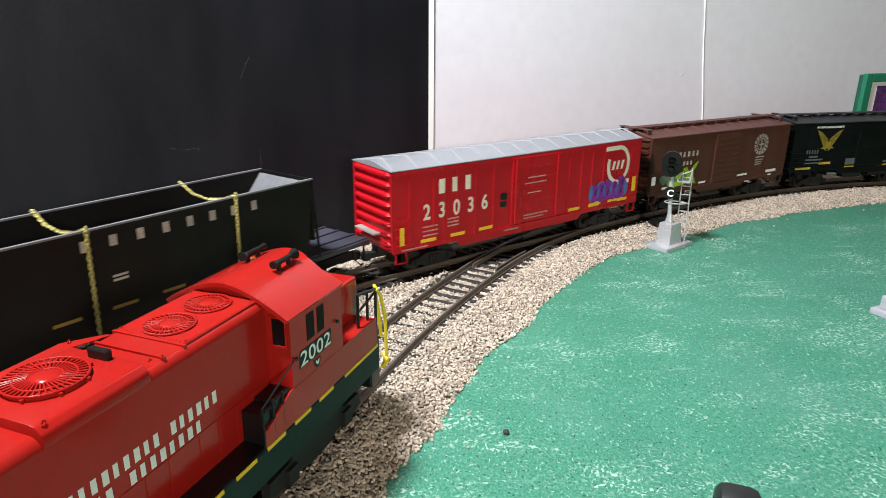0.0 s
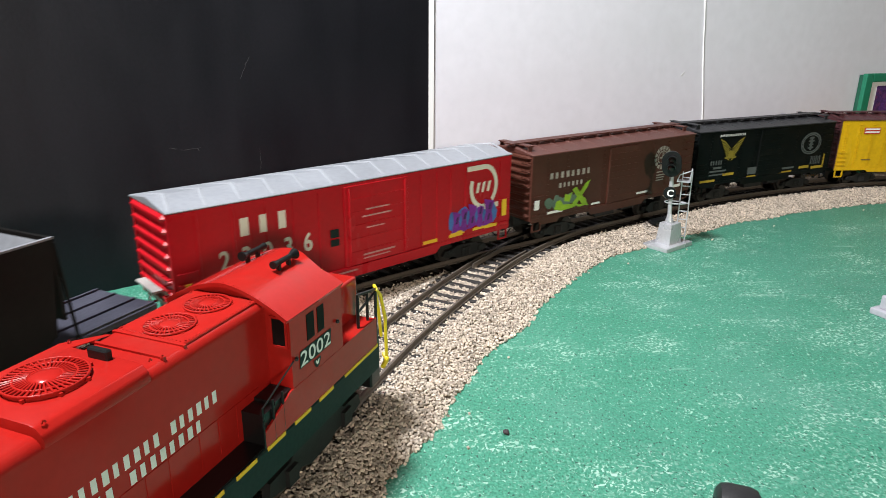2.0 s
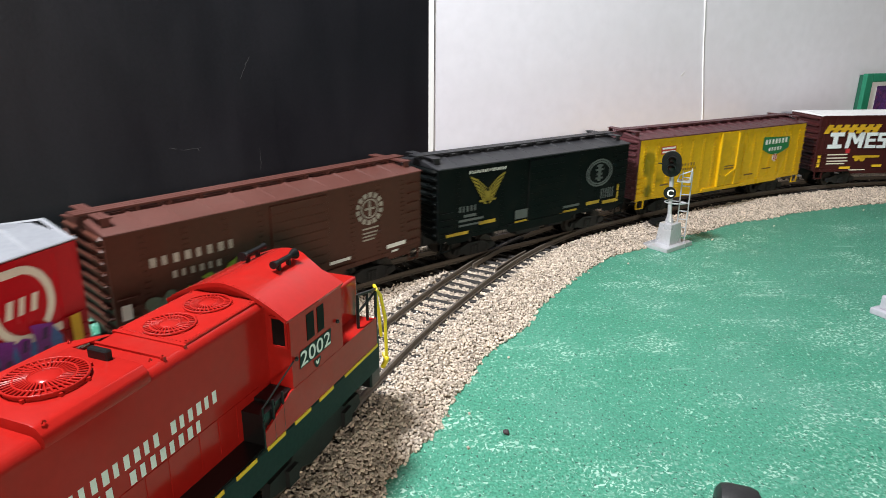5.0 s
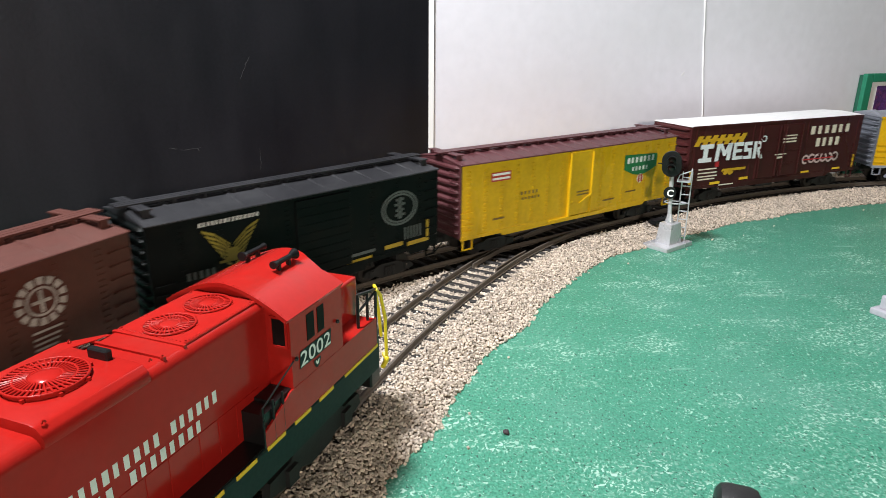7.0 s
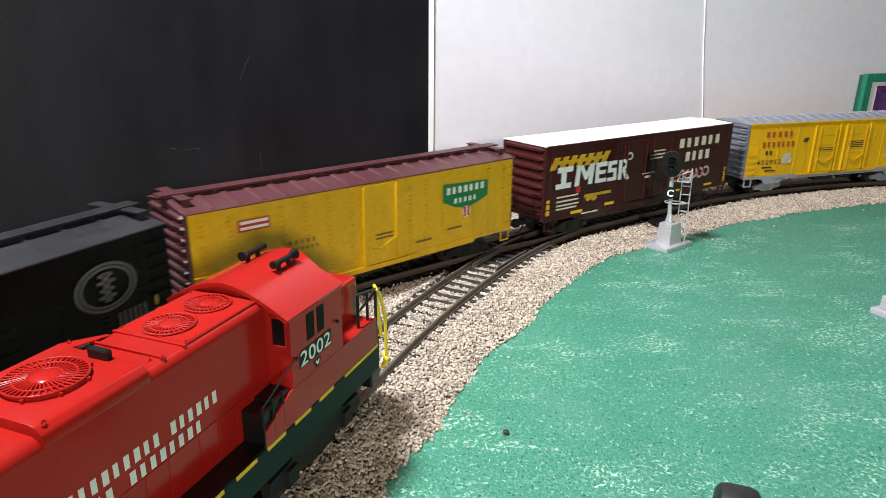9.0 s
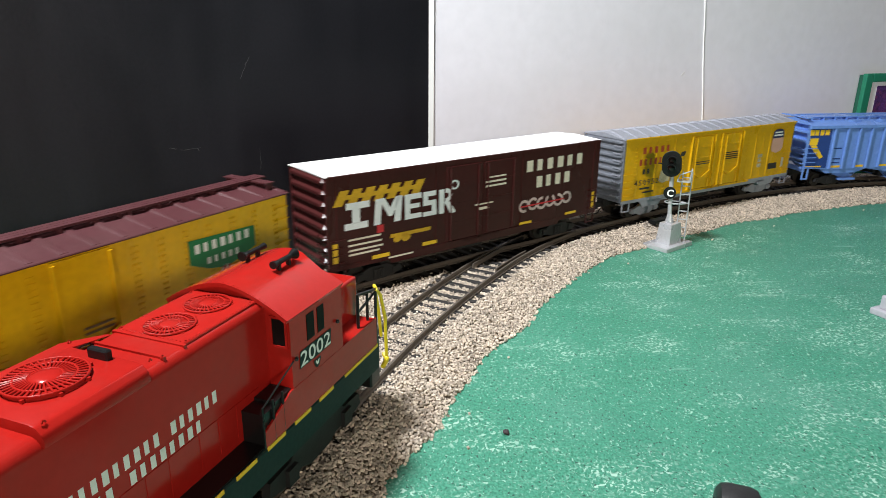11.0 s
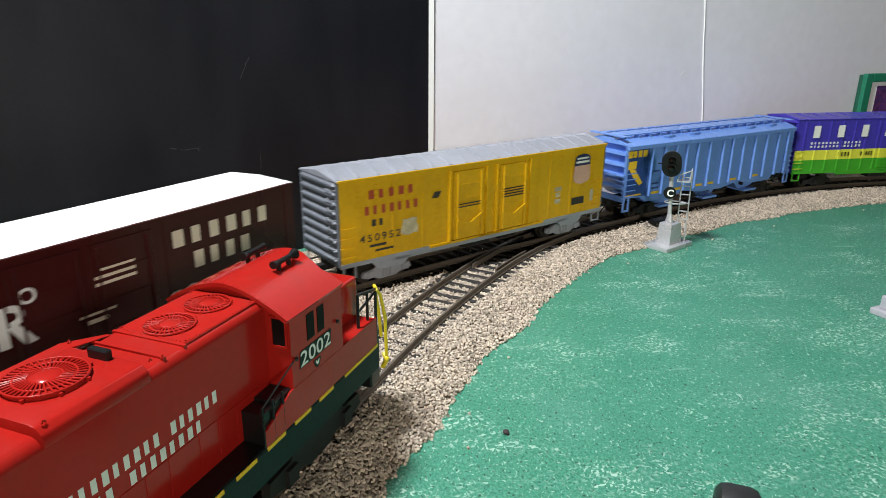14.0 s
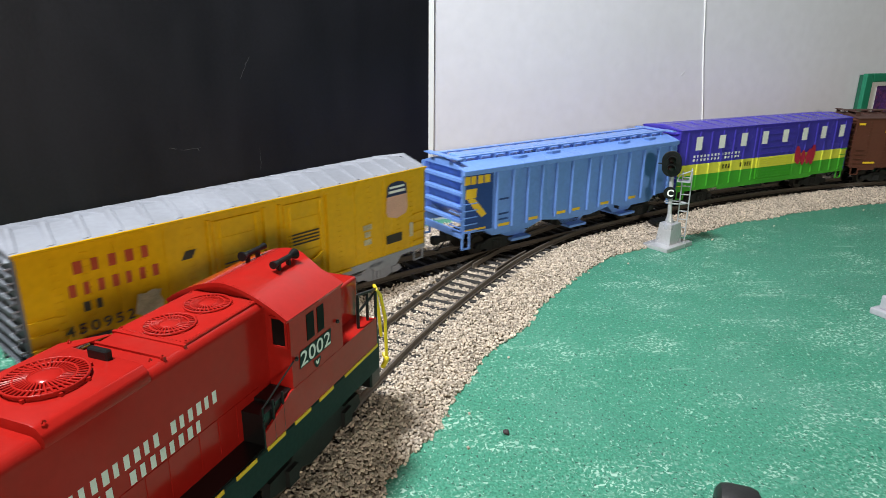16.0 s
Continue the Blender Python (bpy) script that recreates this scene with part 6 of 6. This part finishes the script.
# ---- trackside signal ----
def signal():
    silver = material("signal_silver", (0.52, 0.52, 0.55), 0.3, metal=0.35, vary=0.12, scale=400, bump=0.25, dirt=0.15, dirt_colour=(0.22, 0.22, 0.22))
    sig = thing("signal", "silver trackside signal with black oval head and ladder", "signal", at=pose(0.137, 0.3835, 0, 0, 0, -19.7))
    turn = pose(0, 0, 0, 0, 0, 58.3)

    def turned(bm):
        bmesh.ops.transform(bm, matrix=turn, verts=bm.verts)
        return bm

    bm = B()
    prism(bm, [(-13.4, -8.4), (13.4, -8.4), (13.4, 8.4), (-13.4, 8.4)], 0, 2.6, "z")
    bevel(bm, 0.5, 2)
    part("base_plate", turned(bm), silver, sig, smooth=True)
    bm = B()
    lo = [bm.verts.new(Vector(p) * MM) for p in ((-6.1, -5.0, 2.5), (6.1, -5.0, 2.5), (6.1, 5.0, 2.5), (-6.1, 5.0, 2.5))]
    hi = [bm.verts.new(Vector(p) * MM) for p in ((-5.0, -4.1, 15), (5.0, -4.1, 15), (5.0, 4.1, 15), (-5.0, 4.1, 15))]
    bm.faces.new(lo), bm.faces.new(hi)
    for k in range(4):
        bm.faces.new((lo[k], lo[(k + 1) % 4], hi[(k + 1) % 4], hi[k]))
    bevel(bm, 0.3, 2)
    part("pedestal", turned(bm), silver, sig, smooth=True)
    bm = B()
    cyl(bm, (-0.6, 0, 14.8), (-0.8, 0, 17.0), 2.5, 14, 2.3)
    cyl(bm, (-0.8, 0, 17.0), (-1.0, 0, 20), 1.9, 14, 1.5)
    part("mast_collar", bm, silver, sig, smooth=True)
    bm = B()
    cyl(bm, (-1.0, 0, 19), (-3.0, 0, 53), 1.25, 14)
    part("mast", bm, silver, sig, smooth=True)
    # head: long oval target with lamp hoods
    def oval(z0, z1, w, cx, y0, y1):
        pts = []
        r = w / 2
        for i in range(13):
            a = math.pi * i / 12
            pts.append((cx + r * math.cos(a) - 0.2, z1 - r + r * math.sin(a)))
        for i in range(13):
            a = math.pi + math.pi * i / 12
            pts.append((cx + r * math.cos(a) + 0.2, z0 + r + r * math.sin(a)))
        bm = B()
        prism(bm, pts, y0, y1, "y")
        bevel(bm, 0.25, 1)
        return bm
    head = part("signal_head", oval(43.2, 58.4, 11.0, -3.2, -3.4, -1.6), M_BLACK, sig, "black oval signal target")
    for z in (53.4, 48.6):
        bm = B()
        for k in range(12):
            a, b = math.pi * (k - 1) / 10, math.pi * k / 10
            p = [(-3.2 + r * math.cos(q), y, z + r * math.sin(q)) for q in (a, b) for r in (2.2, 2.55) for y in (-3.3, -7.2)]
            v = [bm.verts.new(Vector(q) * MM) for q in p]
            for f in ((0, 1, 5, 4), (2, 6, 7, 3), (0, 4, 6, 2), (1, 3, 7, 5)):
                bm.faces.new([v[i] for i in f])
        part("lamp_hood", bm, M_BLACK, head)
        bm = B()
        bmesh.ops.create_uvsphere(bm, u_segments=14, v_segments=8, radius=1.9 * MM, matrix=Matrix.Translation(Vector((-3.2, -3.3, z)) * MM) @ Matrix.Diagonal((1, 0.35, 1, 1)))
        part("lens", bm, material("signal_lens", (0.03, 0.012, 0.012), 0.08, vary=0.1, scale=200, bump=0), head, smooth=True)
    bm = B()
    box(bm, -5.5, -1, -1.8, 2.6, 46.5, 55.5)
    bevel(bm, 0.5, 1)
    part("lamp_case", bm, M_BLACK, head)
    bm = B()
    box(bm, -11.0, -8.2, -2.6, -2.0, 50.4, 51.0)
    part("pivot_pin", bm, M_BLACK, head)
    # round marker with its letter
    bm = B()
    cyl(bm, (-2.4, -1.2, 33.4), (-2.4, -2.2, 33.4), 3.6, 26)
    mk = part("marker_disc", bm, M_BLACK, sig, "black round marker disc")
    bm = B()
    text_on(bm, "C", -4.0, 31.5, 3.8, -2.3, 1, 1.0, 0, 0.03)
    part("letter", bm, M_WHITE, mk)
    # ladder behind, hoop and top platform
    def lad(z):
        return 5.4 - 0.035 * (z - 5)
    for dx in (-2.6, 2.6):
        bm = B()
        cyl(bm, (lad(2) + dx + 1, 5.5, 2), (lad(46) + dx + 2.4, 2.2, 46), 0.42, 6)
        part("ladder_rail", bm, silver, sig)
    for i in range(8):
        z = 6 + i * 5.2
        f = (z - 2) / 44
        bm = B()
        cyl(bm, (lad(z) - 2.6 + 1 + 1.4 * f, 5.5 - 3.3 * f, z), (lad(z) + 2.6 + 1 + 1.4 * f, 5.5 - 3.3 * f, z), 0.34, 6)
        part("rung", bm, silver, sig)
    bm = B()
    for k in range(20):
        a, b = 6.2832 * k / 20, 6.2832 * (k + 1) / 20
        cyl(bm, (1.2 + 6.0 * math.cos(a), 2 + 3.6 * math.sin(a), 27), (1.2 + 6.0 * math.cos(b), 2 + 3.6 * math.sin(b), 27), 0.4, 5)
    part("ladder_hoop", bm, silver, sig)
    bm = B()
    box(bm, 1.0, 8.0, -1.5, 4.5, 40.2, 40.9)
    plat = part("top_platform", bm, silver, sig)
    for a, b in (((8, -1.5, 40.5), (8.6, -1.5, 47.5)), ((8.6, -1.5, 47.5), (2.0, -1.5, 44.5)), ((8, 4.5, 40.5), (8.6, 4.5, 47.5)), ((8.6, -1.5, 47.5), (8.6, 4.5, 47.5)), ((2.0, -1.5, 44.5), (1.0, -1.5, 40.5))):
        bm = B()
        cyl(bm, a, b, 0.36, 6)
        part("platform_rail", bm, silver, plat)


signal()


# ---- small things on the board ----
def framed_picture():
    green = material("frame_green", (0.015, 0.20, 0.11), 0.45, vary=0.12, scale=200)
    side = material("frame_edge", (0.012, 0.11, 0.065), 0.6, vary=0.15, scale=200)
    purple = material("picture_purple", (0.075, 0.025, 0.14), 0.5, vary=0.9, scale=400, dirt=0.8, dirt_colour=(0.25, 0.06, 0.12))
    u, w, h = 395.0, 193.0, 91.2
    pic = thing("picture", "green framed picture with white mat standing against the wall", "picture", at=pose(CORNER.x, CORNER.y, 0, 0, 0, 23))
    for nm, a in (("stile", (u, u + 8.4, 0.2, h)), ("stile", (u + w - 8.4, u + w, 0.2, h)), ("stile", (u + 8.4, u + w - 8.4, h - 7.0, h)), ("stile", (u + 8.4, u + w - 8.4, 0.2, 10))):
        bm = B()
        box(bm, a[0], a[1], -9, -5, a[2], a[3])
        bevel(bm, 0.8, 2)
        part(nm, bm, green, pic)
    bm = B()
    box(bm, u + 2.0, u + w - 2.0, -5, -0.6, 0.2, h - 1.5)
    part("backing", bm, side, pic, "dark green frame edge")
    bm = B()
    box(bm, u + 7.6, u + w - 7.6, -6.6, -4.8, 8, h - 6.4)
    part("mat", bm, M_TRIM, pic, "white mat")
    bm = B()
    box(bm, u + 18.6, u + w - 18.6, -6.8, -6.5, 16, h - 10.6)
    part("print", bm, purple, pic, "dark purple print")


framed_picture()


def rubber_wheel():
    """Small black tyre standing on the board, its tread towards the eye."""
    rub = material("black_rubber", (0.014, 0.014, 0.015), 0.5, vary=0.2, scale=500, bump=0.3)
    ob = thing("rubber_wheel", "small black rubber wheel standing on the board", "wheel", at=pose(0.0735, 0.1345, 0.0092, 0, 0, -20))
    bm = B()
    prof = [(-5.4, 5.0), (-5.2, 7.4), (-4.3, 8.7), (-2.4, 9.2), (2.4, 9.2), (4.3, 8.7), (5.2, 7.4), (5.4, 5.0)]
    n = 36
    rows = [[bm.verts.new((x * MM, r * MM * math.cos(6.2832 * i / n), r * MM * math.sin(6.2832 * i / n))) for x, r in prof] for i in range(n)]
    for i in range(n):
        for k in range(len(prof)):
            q = (k + 1) % len(prof)
            bm.faces.new((rows[i][k], rows[i][q], rows[(i + 1) % n][q], rows[(i + 1) % n][k]))
    part("tyre", bm, rub, ob, smooth=True)
    bm = B()
    cyl(bm, (-4.2, 0, 0), (4.2, 0, 0), 5.2, 24)
    part("hub", bm, M_BLACK, ob)


rubber_wheel()


def grey_pad():
    pad = material("grey_pad", (0.42, 0.41, 0.46), 0.55, vary=0.08, scale=300)
    ob = thing("moulded_block", "pale grey moulded plastic base lying on the board", "base", at=pose(0.2110, 0.2815, 0, 0, 0, 24))
    bm = B()
    prism(bm, [(-8, -8), (8, -8), (8, 8), (-8, 8)], 0, 3.0, "z")
    bevel(bm, 0.6, 2)
    part("plate", bm, pad, ob)
    bm = B()
    prism(bm, [(-5.5, -5.5), (5.5, -5.5), (5.5, 5.5), (-5.5, 5.5)], 2.9, 9.5, "z")
    bevel(bm, 0.6, 2)
    part("block", bm, pad, ob)


grey_pad()


def loose_stone():
    """A single dark pebble on the board."""
    bm = B()
    bmesh.ops.create_icosphere(bm, subdivisions=2, radius=0.0011)
    r = random.Random(2)
    for v in bm.verts:
        v.co *= r.uniform(0.75, 1.2)
        v.co.z *= 0.7
    ob = new("pebble", mesh_of("pebble", bm, material("dark_stone", (0.05, 0.035, 0.04), 0.8, vary=0.3, scale=1500)))
    ob.matrix_basis = pose(0.0211, 0.1849, 0.0007)
    tagged(ob, "single dark pebble lying loose on the board", "pebble")


loose_stone()


# ---- what moves: the train ----
def motions():
    times = [round(0.1 * i, 3) for i in range(161)]
    coarse = [round(0.25 * i, 3) for i in range(65)]
    for car, off, half, trucks, wheels in TRAIN:
        rows, turns = [], [[], []]
        for t in coarse:
            c, a, yaw = car_pose(rolled(t) + off, half)
            rows.append((t, pose(c[0], c[1], RAIL, 0, 0, math.degrees(a))))
            for k, (tr, e) in enumerate(trucks):
                turns[k].append((t, pose(e * half, 0, 0, 0, 0, math.degrees(yaw[k]))))
        walk(car, rows)
        for k, (tr, e) in enumerate(trucks):
            walk(tr, turns[k])
        for ws, x in wheels:
            walk(ws, [(t, pose(x, 0, WHEEL_R * MM, 0, math.degrees(rolled(t) / (WHEEL_R * MM)), 0)) for t in times])


motions()
